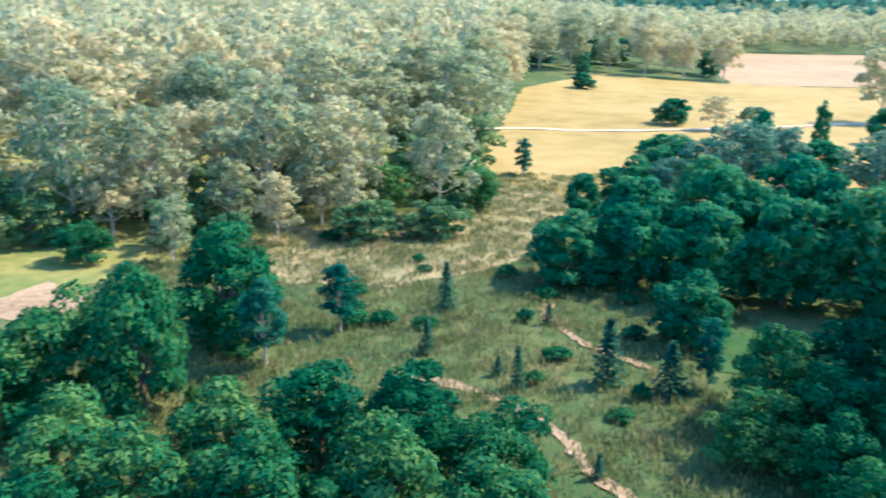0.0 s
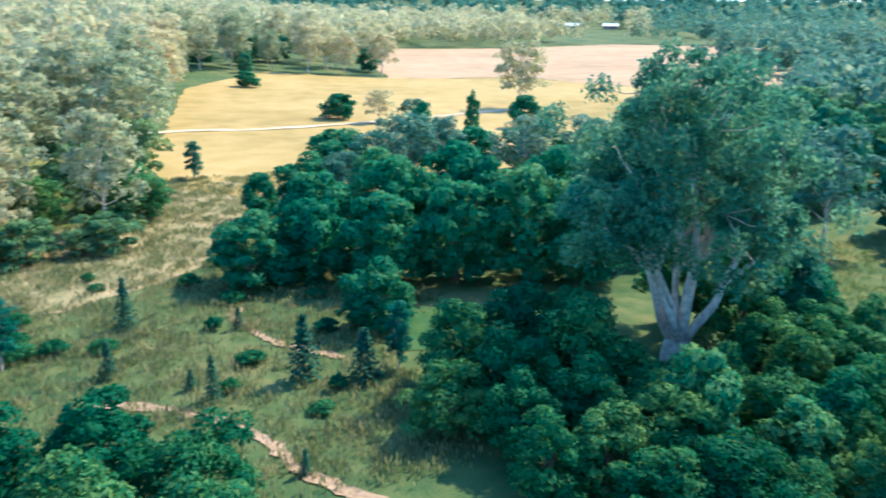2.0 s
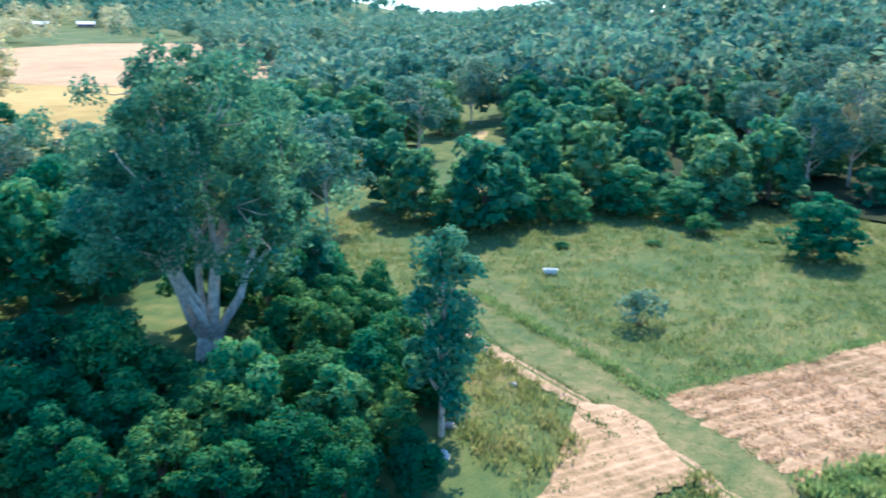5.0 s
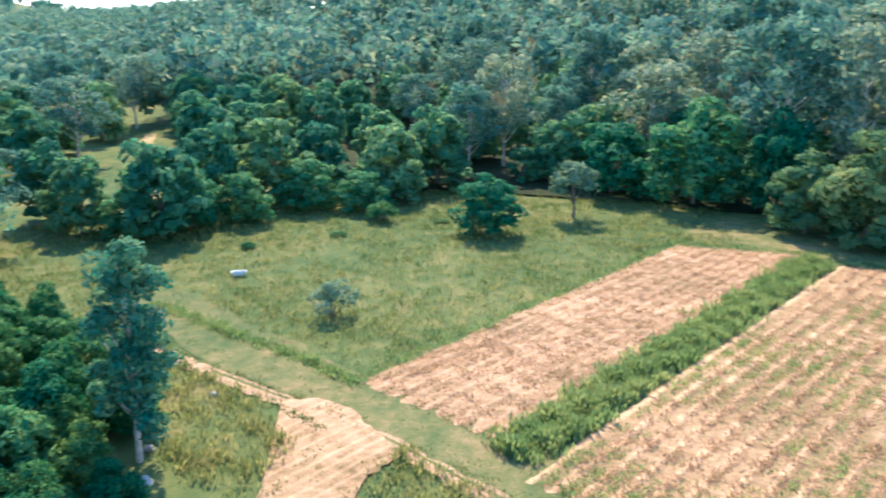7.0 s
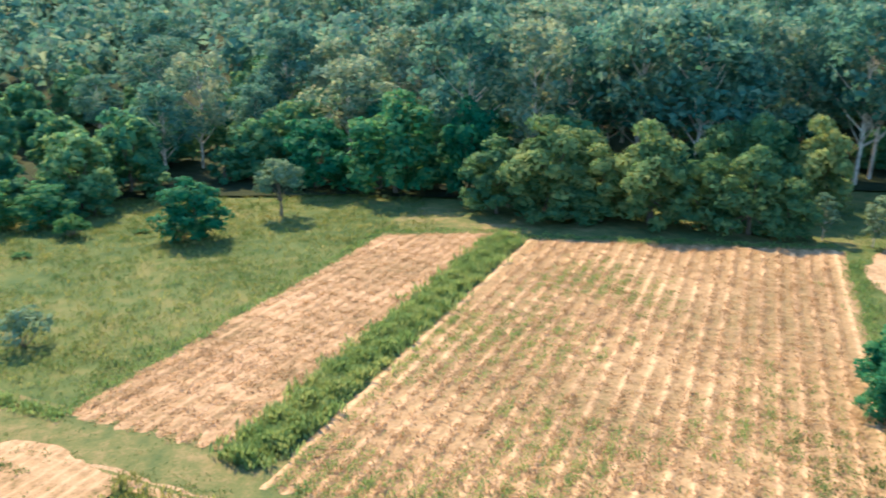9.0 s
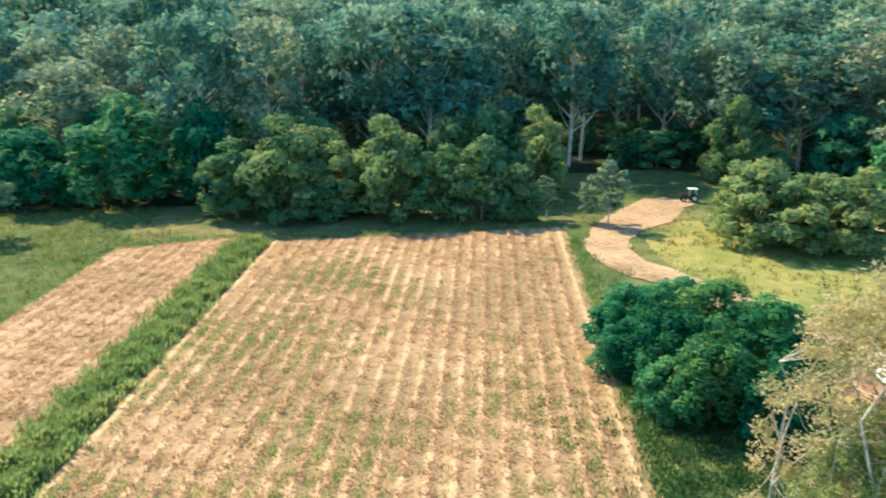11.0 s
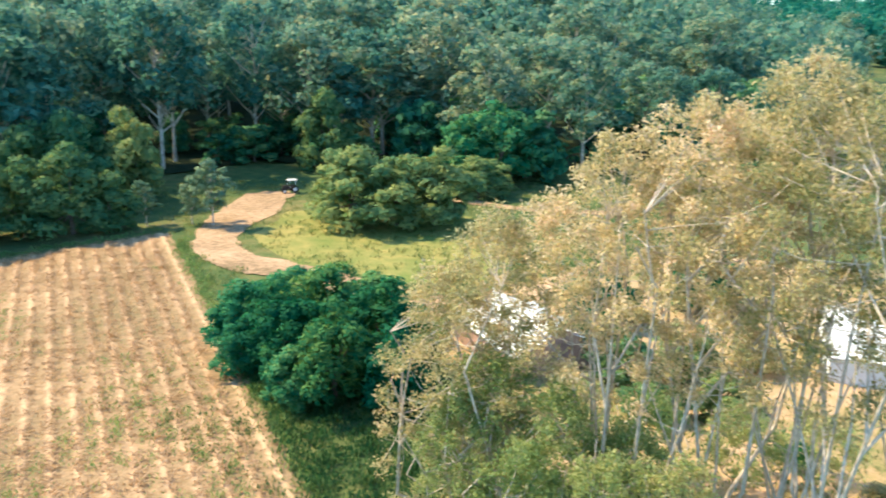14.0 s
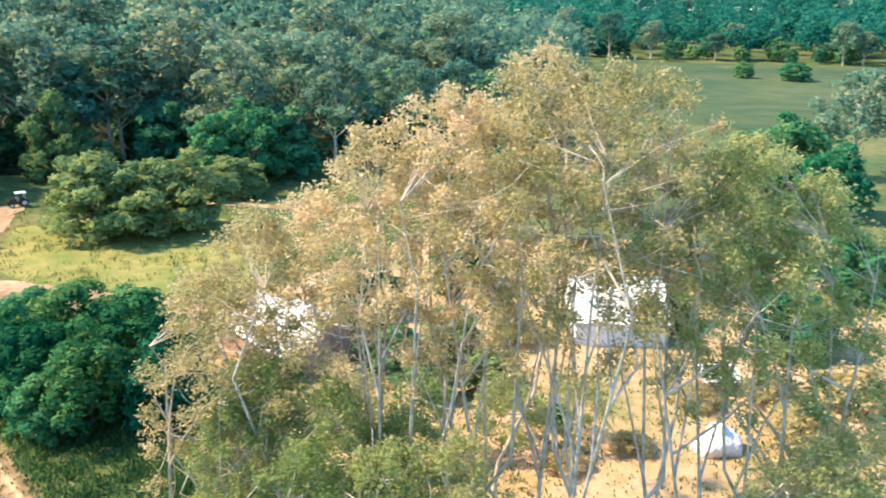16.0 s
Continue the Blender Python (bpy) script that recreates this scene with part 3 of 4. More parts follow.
for x, y, h, r in ((-11, 39, 6.2, 3.4), (-6.5, 41, 6.6, 3.5), (-1.5, 41.5, 6.2, 3.3), (3.0, 39, 5.4, 3.0), (-14.5, 35, 6.0, 3.2), (-8.5, 34, 6.2, 3.4), (-2.5, 35, 6.2, 3.5), (2.5, 33.5, 5.4, 3.0), (-19, 37.5, 6.4, 3.4), (-17.5, 31, 5.6, 3.0), (-5, 29, 5, 3), (1, 28.5, 4.6, 2.8)):
    stand("dense", x, y, h, r, "bright green leafy tree in a thicket", "thicket trees")
for x, y, h, r in ((0.5, 67.1, 4.3, 0.95), (-1.0, 57.9, 2.8, 0.7), (5.3, 51.8, 3.2, 0.65), (11.6, 52.8, 4.8, 1.25), (15.5, 51.1, 3.9, 1.2), (4.1, 54, 1.5, 0.5), (8.9, 64, 1.9, 0.5), (8.8, 40.6, 1.6, 0.4)):
    stand("pine", x, y, h, r)
stand("broad", 19.2, 60, 5.8, 3.0)
stand("slimgum", 18.3, 52, 5.3, 1.0)
for x, y, h, r in ((11.8, 75, 6.9, 4.2), (17.6, 74.3, 8.4, 4.2), (23.4, 70.5, 9.5, 4.5), (29.9, 68.7, 10.6, 4.6), (36.5, 66.5, 11.4, 4.7), (43, 65, 11.5, 4.7), (20, 82, 9, 4.6), (28, 80, 10.5, 4.8), (36, 78, 11.2, 4.8), (44, 76, 11.4, 4.8), (30, 92, 9.5, 5), (40, 91, 10, 5), (51, 70, 11, 4.8), (52, 86, 10, 5), (60, 80, 10, 5)):
    stand("broad", x, y, h, r)
stand("broad", 31.2, 112.5, 9, 6.1)
stand("broad", 46.6, 122.7, 10.9, 2.9)
stand("broad", 54.4, 118, 7.5, 5.5)
stand("broad", 64, 116, 8.5, 5.5)
stand("broad", 17.3, 99.3, 6.3, 2.3)
stand("broad", 24, 104, 7, 4)
for x, y, h, r in ((51.9, 187.5, 6.3, 4.3), (42.7, 256.8, 5.2, 3.9)):
    stand("broad", x, y, h, r)
stand("creamgum", 58.8, 179, 7.6, 3.6)
stand("umbrella", 64.8, 173, 6.0, 4.2)
stand("broad", 72.4, 158.4, 8.5, 1.8)
stand("broad", 86.7, 161.8, 7.6, 3.8)
for x, y, h, r in ((-53.6, 122.9, 24, 9.3), (-23.8, 156.8, 18.7, 7.1), (0.8, 142.6, 19.5, 9.4), (-10.1, 131.6, 16, 6.9), (-14.2, 95.5, 9.1, 3.4), (-30, 112, 13, 5), (-38, 130, 18, 6.5), (-46, 104, 14, 5), (-60, 108, 16, 6), (-24, 92, 9, 3.6), (-34, 95, 10, 4), (-68, 130, 21, 8), (-20, 118, 12, 5), (102.8, 195.4, 17.8, 7.4)):
    stand("creamgum", x, y, h, r)
for x, y, h, r in ((3.6, 104.2, 6.8, 4.7), (-8, 104, 6, 3.6), (-36, 80, 4.5, 2.8)):
    stand("dense", x, y, h, r)
for x, y, h, r in ((-44, 86, 7, 3.6), (-52, 92, 8, 4), (-29, 86, 6, 2.8), (-40, 93, 8, 3.6), (-22, 84, 5, 2.4), (-49, 77, 6, 3)):
    stand("clearing", x, y, h, r)
for x, y, h, r in ((-47, 80, 9, 3.2), (-36, 88, 10, 3.6), (-27, 80, 7, 2.4), (-18, 88, 8, 2.8), (-55, 84, 11, 4), (-10, 92, 7, 2.6)):
    stand("creamgum", x, y, h, r)
stand("slimgum", 12.6, 127, 5.9, 1.4)
for x, y, h, r in ((33.5, 104, 9.5, 4.6), (39, 107, 11.5, 5.2), (28, 101, 7.5, 3.4), (45.5, 110, 10.5, 4.0), (56, 104, 11, 5), (64, 100, 11, 5)):
    stand("gum", x, y, h, r, "grey-green bushy gum at the meadow's edge")

for x, y in scatter_plan(-26, 18, 46, 96, 34, 51):
    stand("shrub", x, y, rng.uniform(0.8, 1.9), rng.uniform(0.7, 1.5), "low grey-green bush in reedy grass", "meadow bushes")
for x, y in [(67, 41), (80, 38), (87, 30), (96, 20)]:
    stand("shrub", x, y, rng.uniform(0.5, 1.0), rng.uniform(0.6, 1.2), "low green bush in meadow grass", "meadow bushes")

# the thicket round the great tree; low before its trunk
for x, y, h, r in ((21, 47.5, 6.4, 3.6), (25.5, 47.5, 7.2, 3.6), (22.5, 42.5, 7, 3.6), (27, 42, 6.6, 3.8), (30.5, 41.5, 4.8, 3.2), (29.5, 47, 6.4, 3.2), (25, 37.5, 6.6, 3.4), (29.5, 36.5, 5.6, 3.4), (33.5, 36.5, 4.6, 3.0), (35.5, 40.5, 3.2, 2.8), (27, 32.5, 5.5, 3.2), (34, 32.5, 5.4, 3), (41.5, 41, 6.4, 3.4), (43, 45, 7.4, 3.8), (40.5, 36.5, 5.6, 3.0), (39, 31, 6, 2.8), (46, 41, 6.5, 3.2), (42.5, 51, 8, 4), (36, 29, 4, 2.4), (21, 38, 5, 3), (45, 36, 6, 3), (43.5, 32.5, 5.4, 2.6), (48, 38.5, 5.2, 2.6), (50, 45, 6.2, 3.2), (23.5, 33, 5, 3), (20, 33.5, 4.6, 2.8), (27.5, 28.5, 4.8, 2.8), (31, 27, 4.4, 2.6), (24, 29, 4.6, 2.8), (34.5, 26.5, 3.8, 2.2), (28, 24.5, 4, 2.6), (32, 23, 3.4, 2.2), (41.5, 28.5, 3.6, 1.9), (18, 42, 5, 2.8)):
    q = rng.uniform(0.85, 1.2)
    stand("dense", x, y, h * q, r * rng.uniform(0.78, 0.98))
for x, y, h, r in ((29.5, 33.5, 7.2, 3.0), (36.5, 30.5, 5.8, 2.4), (33.5, 29.5, 5.4, 2.4), (47.5, 44.5, 7.4, 2.8)):
    stand("broad", x, y, h, r, "grey-green leafy tree in a thicket", "thicket trees")
stand("slimgum", 37.9, 25.4, 13.2, 2.5)
stand("dense", 43.4, 29.2, 5.2, 2.0)
stand("dense", 40.6, 27.4, 4.2, 1.7)
stand("slimgum", 47, 43.5, 9, 1.6)

# the eastern meadow's edge
for k, x, y, h, r in (("broad", 81.6, 52.2, 5.5, 4), ("broad", 91, 43.5, 6.4, 3.5), ("broad", 92, 13.3, 7, 3.9), ("shrub", 94.9, 27.2, 3.3, 2.1), ("broad", 100.1, 31, 5.3, 3.5), ("broad", 87.5, 48.4, 7.2, 4.1), ("pale", 83, 57, 4, 3.2), ("broad", 98.9, 38.6, 6.6, 4.1), ("olive", 100.5, -22.5, 9.6, 5.0), ("olive", 97.5, -28.5, 12.6, 6.0), ("olive", 95, -34.5, 9.4, 4.4), ("olive", 93.0, -39.8, 12.6, 5.6), ("olive", 90.0, -45.6, 9.2, 4.4), ("olive", 87.0, -49.6, 10.4, 4.8), ("olive", 101.5, -34, 11, 5), ("olive", 84.6, -52.8, 6.4, 3.0), ("olive", 94, -31, 5.5, 3.2), ("broad", 112.9, -10.9, 13.6, 7.1), ("broad", 117.8, 0, 10.8, 6.1), ("broad", 111.8, -21.1, 12.9, 4.8), ("pale", 62.6, 22.3, 4.2, 2.4), ("gum", 132.7, 17.4, 18.4, 6)):
    stand(k, x, y, h, r)
stand("umbrella", 101.9, 4.4, 7.4, 3.6)
for x, y, h, r in ((115, -46.3, 25.7, 5.8), (116.5, -31.2, 23.2, 5.6), (116.5, -65.5, 25.5, 6), (113, -83, 26, 6.2), (109, -97, 25.6, 6.4), (132.5, -5.5, 17.7, 6.4), (90.8, -109, 20, 7.7), (120, -75, 25, 6.4)):
    stand("gum", x, y, h, r * 1.25)

for x, y, h, r in ((110, -78.5, 26.5, 6.8), (119, -53, 25, 6.5), (86, -113, 20, 6), (98, -99, 22, 6.5), (122, -38, 23, 6)):
    stand("gum", x, y, h, r * 1.25)

# by the farm track
for k, x, y, h, r in (("palegum", 83.5, -56.7, 5.7, 1.9), ("palegum", 77.7, -61.7, 8.2, 2.9), ("palegum", 80, -60.5, 5.0, 1.8), ("olive", 65, -72, 9.8, 5.6), ("olive", 60.5, -75, 9.0, 5.2), ("olive", 57, -78, 9.4, 5.0), ("broad", 71.7, -116.9, 11.2, 5.2), ("broad", 77.9, -114.2, 9.1, 2.9), ("broad", 115, -71.7, 11.5, 4.4), ("broad", 118, -64, 10.8, 2.4)):
    stand(k, x, y, h, r)
for x, y, h, r in ((45.0, -38.6, 5.4, 3.4), (40.0, -37.2, 6.8, 3.8), (34.8, -36.6, 6.6, 3.6), (46.0, -43.0, 5.4, 3.4), (40.0, -42.0, 6.9, 4.0), (34.6, -41.2, 7.0, 3.6), (39.0, -45.8, 5.6, 3.3), (31.2, -38.4, 5.2, 2.6), (43.0, -35.8, 3.6, 2.2), (47.5, -40.5, 4.2, 2.4), (36.5, -34.6, 4.2, 2.2)):
    stand("dense" if h > 6 else "broad", x, y, h * 1.04, r * rng.uniform(0.85, 1.05))



# ---- the great spreading tree ----
def great_tree(x, y, h, r):
    top = new("great_gum_tree")
    wood = Limbs()
    wood.limb([(0, 0, -0.5), (0, 0, 0.8), (0.1, 0, 1.8)], 1.25, 1.0, 12)
    for a, out, ln, rad in ((205, 0.55, 6.8, 0.32), (330, 0.60, 7.2, 0.42), (20, 0.30, 8.0, 0.48), (120, 0.42, 7.8, 0.45), (262, 0.36, 8.2, 0.50), (70, 0.70, 6.6, 0.34), (165, 0.62, 7.0, 0.36), (235, 0.55, 7.0, 0.36)):
        q = radians(a)
        wood.grow((0.4 * math.cos(q), 0.4 * math.sin(q), 1.5), (out * math.cos(q), out * math.sin(q), 1.0), ln, rad, 2, 3, 0.22, 0.45, 0.3)
    tips = np.array(wood.tips)
    cs, rs = [], []
    for i in range(140):
        z = (i + 0.5) / 140
        a = i * 2.399963
        k = math.sin(math.pi * (0.22 + 0.74 * z)) ** 0.6
        rad = r * k * rng.uniform(0.35, 0.9) * (0.88 + 0.18 * math.sin(3 * a))
        cs.append(np.array((math.cos(a) * rad, math.sin(a) * rad, h * (0.36 + 0.60 * z) + rng.uniform(-1, 0.4))))
        rs.append(rng.uniform(0.8, 1.5))
    for c in cs[::3]:
        near = tips[np.argmin(((tips - c) ** 2).sum(1))]
        wood.limb([near, near * 0.45 + c * 0.55 - (0, 0, 0.3), c], 0.07, 0.02, 5)
    keep = [t for t in tips if 10 < t[2] < h - 1.5 and math.hypot(t[0], t[1]) < r]
    cs += keep
    rs += [1.2] * len(keep)
    part("trunk", wood.mesh("trunk", BARK_PALE), top, "massive pale forking trunk and limbs")
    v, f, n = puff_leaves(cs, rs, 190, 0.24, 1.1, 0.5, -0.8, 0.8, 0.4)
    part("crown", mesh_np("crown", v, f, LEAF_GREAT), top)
    top.matrix_basis = pose(x, y, height(x, y))
    tagged(top, "huge spreading gum tree with pale forked limbs above a thicket", "tree", kind="thing")


great_tree(38.0, 46.0, 23.4, 12.8)


# ---- the grove of olive gums beside the yard ----
def grove_gum(x, y, h, r, clear, stems, seed_turn, low=0.45, thick=0.2, leaves=165, leaf=LEAF_DRY):
    """An open-crowned gum: pale stems fan out from the base and fork upwards; the ground shows through."""
    top = new("olive_gum_tree")
    wood = Limbs()
    cs, rs = [], []
    puffs = int(52 * (r / 4.0) ** 2 * (1 - low) / 0.5)
    for i in range(puffs):
        z = ((i + 0.5) / puffs) ** 0.72
        a = i * 2.399963 + seed_turn
        k = math.sqrt(1 - z ** 3.2) * (0.7 + 0.3 * min(1.0, 3 * z))
        rad = r * k * math.sqrt(rng.uniform(0.05, 1.0))
        cs.append(np.array((math.cos(a) * rad, math.sin(a) * rad, h * (low + (0.97 - low) * z) + rng.uniform(-0.5, 0.2))))
        rs.append(rng.uniform(0.5, 0.95))
    cs = np.array(cs)
    for k in range(stems):
        a = seed_turn + k * 2 * math.pi / stems
        lean = np.array((math.cos(a), math.sin(a), 0.0))
        p = np.array([lean * 0.15 + (0, 0, -0.4), lean * (0.25 + 0.02 * h) + (0, 0, h * clear * 0.5), lean * (0.4 + 0.09 * h) + rng.normal(size=3) * 0.3 + (0, 0, h * clear), lean * (0.4 + r * 0.55) + rng.normal(size=3) * 0.5 + (0, 0, h * 0.62), lean * r * 0.68 + rng.normal(size=3) * 0.4 + (0, 0, h * 0.80)])
        wood.limb(p, thick, 0.025, 7)
        mine = cs[k::stems]
        forks = []
        for j in range(max(3, len(mine) // 7)):
            c = mine[rng.integers(len(mine))]
            s0 = rng.uniform(clear * 0.6, 0.62) * h
            b = np.array([np.interp(s0, p[:, 2], p[:, q]) for q in range(3)])
            e = b + (c - b) * 0.7
            e[2] = max(e[2], b[2] + 0.12 * h)
            m = b * 0.5 + e * 0.5 + rng.normal(size=3) * 0.3 - (0, 0, 0.3)
            wood.limb([b, m, e], thick * 0.5, 0.03, 6)
            forks += [m, e, b * 0.2 + m * 0.8, m * 0.5 + e * 0.5]
        forks += [p[3] + (p[4] - p[3]) * q for q in np.linspace(-0.4, 0.95, 9)]
        forks = np.array(forks)
        for c in mine:
            far = ((forks - c) ** 2).sum(1) + 4.0 * np.maximum(0.0, forks[:, 2] - c[2] + 0.4) ** 2
            b = forks[np.argmin(far)]
            wood.limb([b, b * 0.5 + c * 0.5 + rng.normal(size=3) * 0.22 - (0, 0, 0.15), c], 0.024, 0.010, 5)
    part("trunk", wood.mesh("trunk", BARK_PALE), top, "several pale slender stems and limbs")
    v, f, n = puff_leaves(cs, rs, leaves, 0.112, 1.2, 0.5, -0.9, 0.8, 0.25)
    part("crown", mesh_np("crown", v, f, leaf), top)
    top.matrix_basis = pose(x, y, height(x, y))
    tagged(top, "open-crowned olive and straw-coloured gum with pale stems", "tree", "olive gum grove", "thing")


def at_bearing(a, d):
    return d * math.sin(radians(a)), d * math.cos(radians(a))


for a, d, h, r, clear, stems, tw, low in ((168.5, 33, 24.2, 5.6, 0.22, 3, 0.3, 0.40), (162.4, 33, 22.6, 4.6, 0.26, 3, 1.1, 0.42), (156.8, 34, 21.2, 4.2, 0.26, 2, 2.0, 0.44), (173.8, 32, 23.8, 5.2, 0.24, 3, 1.7, 0.52), (152.4, 35, 18.2, 3.6, 0.24, 2, 0.2, 0.36), (148.2, 35, 17.2, 3.5, 0.22, 2, 2.2, 0.18), (144.6, 36, 14.4, 3.4, 0.18, 2, 0.6, 0.12), (181.8, 34, 21.2, 4.8, 0.20, 3, 0.9, 0.42), (185.6, 36, 19.0, 4.4, 0.22, 2, 2.6, 0.42), (165.0, 37, 21.4, 4.6, 0.28, 2, 0.7, 0.54), (177.6, 36, 20.6, 4.2, 0.26, 2, 1.3, 0.60)):
    x, y = at_bearing(a, d)
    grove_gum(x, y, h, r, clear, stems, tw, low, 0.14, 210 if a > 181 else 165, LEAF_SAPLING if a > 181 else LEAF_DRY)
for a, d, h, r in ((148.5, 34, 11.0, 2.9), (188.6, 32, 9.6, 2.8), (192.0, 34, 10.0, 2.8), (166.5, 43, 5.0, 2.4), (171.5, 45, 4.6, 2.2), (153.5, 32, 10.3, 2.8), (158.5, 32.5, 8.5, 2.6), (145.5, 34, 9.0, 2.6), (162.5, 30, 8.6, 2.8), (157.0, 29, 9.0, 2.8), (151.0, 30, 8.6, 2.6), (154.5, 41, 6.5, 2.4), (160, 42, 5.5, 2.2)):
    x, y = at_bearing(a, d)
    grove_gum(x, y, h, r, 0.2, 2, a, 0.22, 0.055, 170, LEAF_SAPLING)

# shrubs and small trees round the yard
for k, a, d, h, r in (("olive", 158, 55, 3.4, 2.6), ("olive", 162, 58, 3.6, 2.8), ("olive", 165, 52, 2.8, 2.3), ("olive", 160, 50, 2.6, 2.0), ("olive", 155, 58, 3.8, 2.6), ("oliveshrub", 167, 60, 2.6, 2.4), ("oliveshrub", 171, 42, 1.6, 1.5), ("oliveshrub", 176, 45, 1.4, 1.4), ("oliveshrub", 180, 52, 1.8, 1.8), ("olive", 178, 66, 3.0, 2.4), ("broad", 156, 66, 5, 3.4), ("broad", 163, 72, 5, 3.6), ("oliveshrub", 187.5, 49, 3.4, 2.8), ("oliveshrub", 189, 42, 3.4, 2.8), ("oliveshrub", 185.5, 39, 2.4, 2.0), ("oliveshrub", 190, 56, 3.6, 3.0), ("oliveshrub", 185, 54, 2.6, 2.2), ("broad", 186, 64, 5.5, 3.6), ("broad", 182, 76, 5.0, 3.6), ("broad", 177, 84, 5.5, 4.0), ("broad", 189, 80, 6, 4), ("shrub", 150, 56, 3.0, 2.2), ("shrub", 170, 47, 1.8, 1.4), ("broad", 184.5, 128, 11, 5.5), ("broad", 187, 112, 9, 5), ("broad", 181.5, 138, 7, 4), ("gum", 188, 140, 17, 7)):
    x, y = at_bearing(a, d)
    stand(k, x, y, h, r)
stand("broad", *at_bearing(180.9, 334), 6, 4.6)
stand("broad", *at_bearing(183.9, 330), 7, 7)


# light green trees standing out before the forest
for k, a, d, h, r in (("olive", 117.5, 112, 12, 4.6), ("olive", 120.1, 112, 13, 5.0), ("olive", 123.6, 114, 12.5, 4.6), ("olive", 136.2, 133, 13, 5.0), ("broad", 145.8, 120, 10.5, 5), ("broad", 148.4, 122, 12, 6), ("olive", 146.9, 112, 6, 4)):
    x, y = at_bearing(a, d)
    stand(k, x, y, h, r, "bright green round-crowned tree at the forest edge", "forest edge trees")


# ---- forest: single trees near, one mass far off ----
def in_poly(x, y, pts):
    odd = False
    for (x1, y1), (x2, y2) in zip(pts, pts[1:] + pts[:1]):
        if (y1 > y) != (y2 > y) and x < (x2 - x1) * (y - y1) / (y2 - y1) + x1:
            odd = not odd
    return odd


OPEN_LAND = [
    [(2, 138), (14, 200), (22, 254), (58, 308), (100, 298), (116, 384), (178, 512), (255, 508), (368, 552), (425, 470), (335, 375), (262, 325), (242, 225), (120, 132), (60, 112), (26, 112)],
    [(92, 51), (105, 54), (156, 86), (150, 100), (94, 70)],
    [(55, -40), (100, -62), (92, -90), (60, -100), (30, -104), (20, -60)],
    [(70, -428), (-80, -430), (-66, -130), (-5, -120), (30, -200)],
    [(112, 46), (128, 50), (132, 60), (116, 56)],
    [(340, 540), (430, 560), (525, 775), (440, 815), (380, 720)],
    [(85, -52), (110, -60), (112, -84), (92, -94), (80, -70)],
]


def wooded(x, y):
    return not any(in_poly(x, y, p) for p in OPEN_LAND)


def forest(a0, a1, d0, d1, gap, mix, tall, seed, gums="gum", low="forest"):
    """Single forest trees over a sector of the land; mix: share of gums."""
    r = np.random.default_rng(seed)
    placed = []
    area = radians(a1 - a0) * (d1 ** 2 - d0 ** 2) / 2
    for _ in range(int(area / gap ** 2 * 2.2)):
        a, d = r.uniform(a0, a1), math.sqrt(r.uniform(d0 ** 2, d1 ** 2))
        x, y = at_bearing(a, d)
        if not wooded(x, y) or any((x - p) ** 2 + (y - q) ** 2 < gap ** 2 * 0.72 for p, q in placed):
            continue
        placed.append((x, y))
        if r.uniform() < mix:
            h = tall * r.uniform(0.62, 1.12)
            stand(gums, x, y, h, h * r.uniform(0.32, 0.46))
        else:
            h = r.uniform(7, 12)
            stand(low, x, y, h, h * r.uniform(0.42, 0.56))


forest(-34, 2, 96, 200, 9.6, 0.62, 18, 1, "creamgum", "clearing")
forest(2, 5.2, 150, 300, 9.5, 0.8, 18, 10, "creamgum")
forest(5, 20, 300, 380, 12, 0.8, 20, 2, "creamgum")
forest(34, 60, 96, 190, 8.8, 0.12, 16, 3)
forest(60, 80, 108, 180, 8.6, 0.10, 16, 4)
forest(80, 97, 124, 185, 8.8, 0.30, 20, 5)
forest(97, 121, 118, 185, 8.8, 0.60, 25, 6)
forest(121, 146, 134, 200, 9.1, 0.60, 24, 7)
forest(146, 168, 125, 210, 9.5, 0.5, 20, 8)


def understorey(a0, a1, d0, d1, n, lo, hi, seed, bush="edgebush"):
    """Low bushes that close the forest's edge down to the ground."""
    r = np.random.default_rng(seed)
    for _ in range(n):
        a, d = r.uniform(a0, a1), r.uniform(d0, d1)
        x, y = at_bearing(a, d)
        if wooded(x, y):
            h = r.uniform(lo, hi)
            stand(bush, x, y, h, h * r.uniform(0.5, 0.75))


understorey(80, 97, 120, 140, 14, 3, 6, 41)
understorey(97, 121, 116, 138, 34, 3, 6.5, 42)
understorey(121, 146, 130, 150, 40, 3, 6.5, 43)
understorey(146, 168, 122, 140, 22, 3, 6, 44)
understorey(60, 80, 106, 120, 14, 2.5, 5, 45)
understorey(-34, 2, 88, 120, 26, 2.5, 6, 46, "clearing")


def far_woods(name, sectors, label, seed, per, size, leaf=LEAF_GUM):
    """Woods too far off to count: small clumps of leaves, thousands of crowns in one mesh."""
    r = np.random.default_rng(seed)
    cs, rs = [], []
    for a0, a1, d0, d1, gap, hh in sectors:
        area = radians(a1 - a0) * (d1 ** 2 - d0 ** 2) / 2
        for _ in range(int(area / gap ** 2)):
            a, d = r.uniform(a0, a1), math.sqrt(r.uniform(d0 ** 2, d1 ** 2))
            x, y = at_bearing(a, d)
            if not wooded(x, y):
                continue
            h = hh * r.uniform(0.6, 1.15)
            w = h * r.uniform(0.34, 0.5)
            z = height(x, y)
            for k in range(9):
                q = k / 8
                rad = w * math.sin(math.pi * (0.25 + 0.68 * q)) * r.uniform(0.3, 0.9)
                b = k * 2.4 + a
                cs.append(np.array((x + math.cos(b) * rad, y + math.sin(b) * rad, z + h * (0.38 + 0.50 * q))))
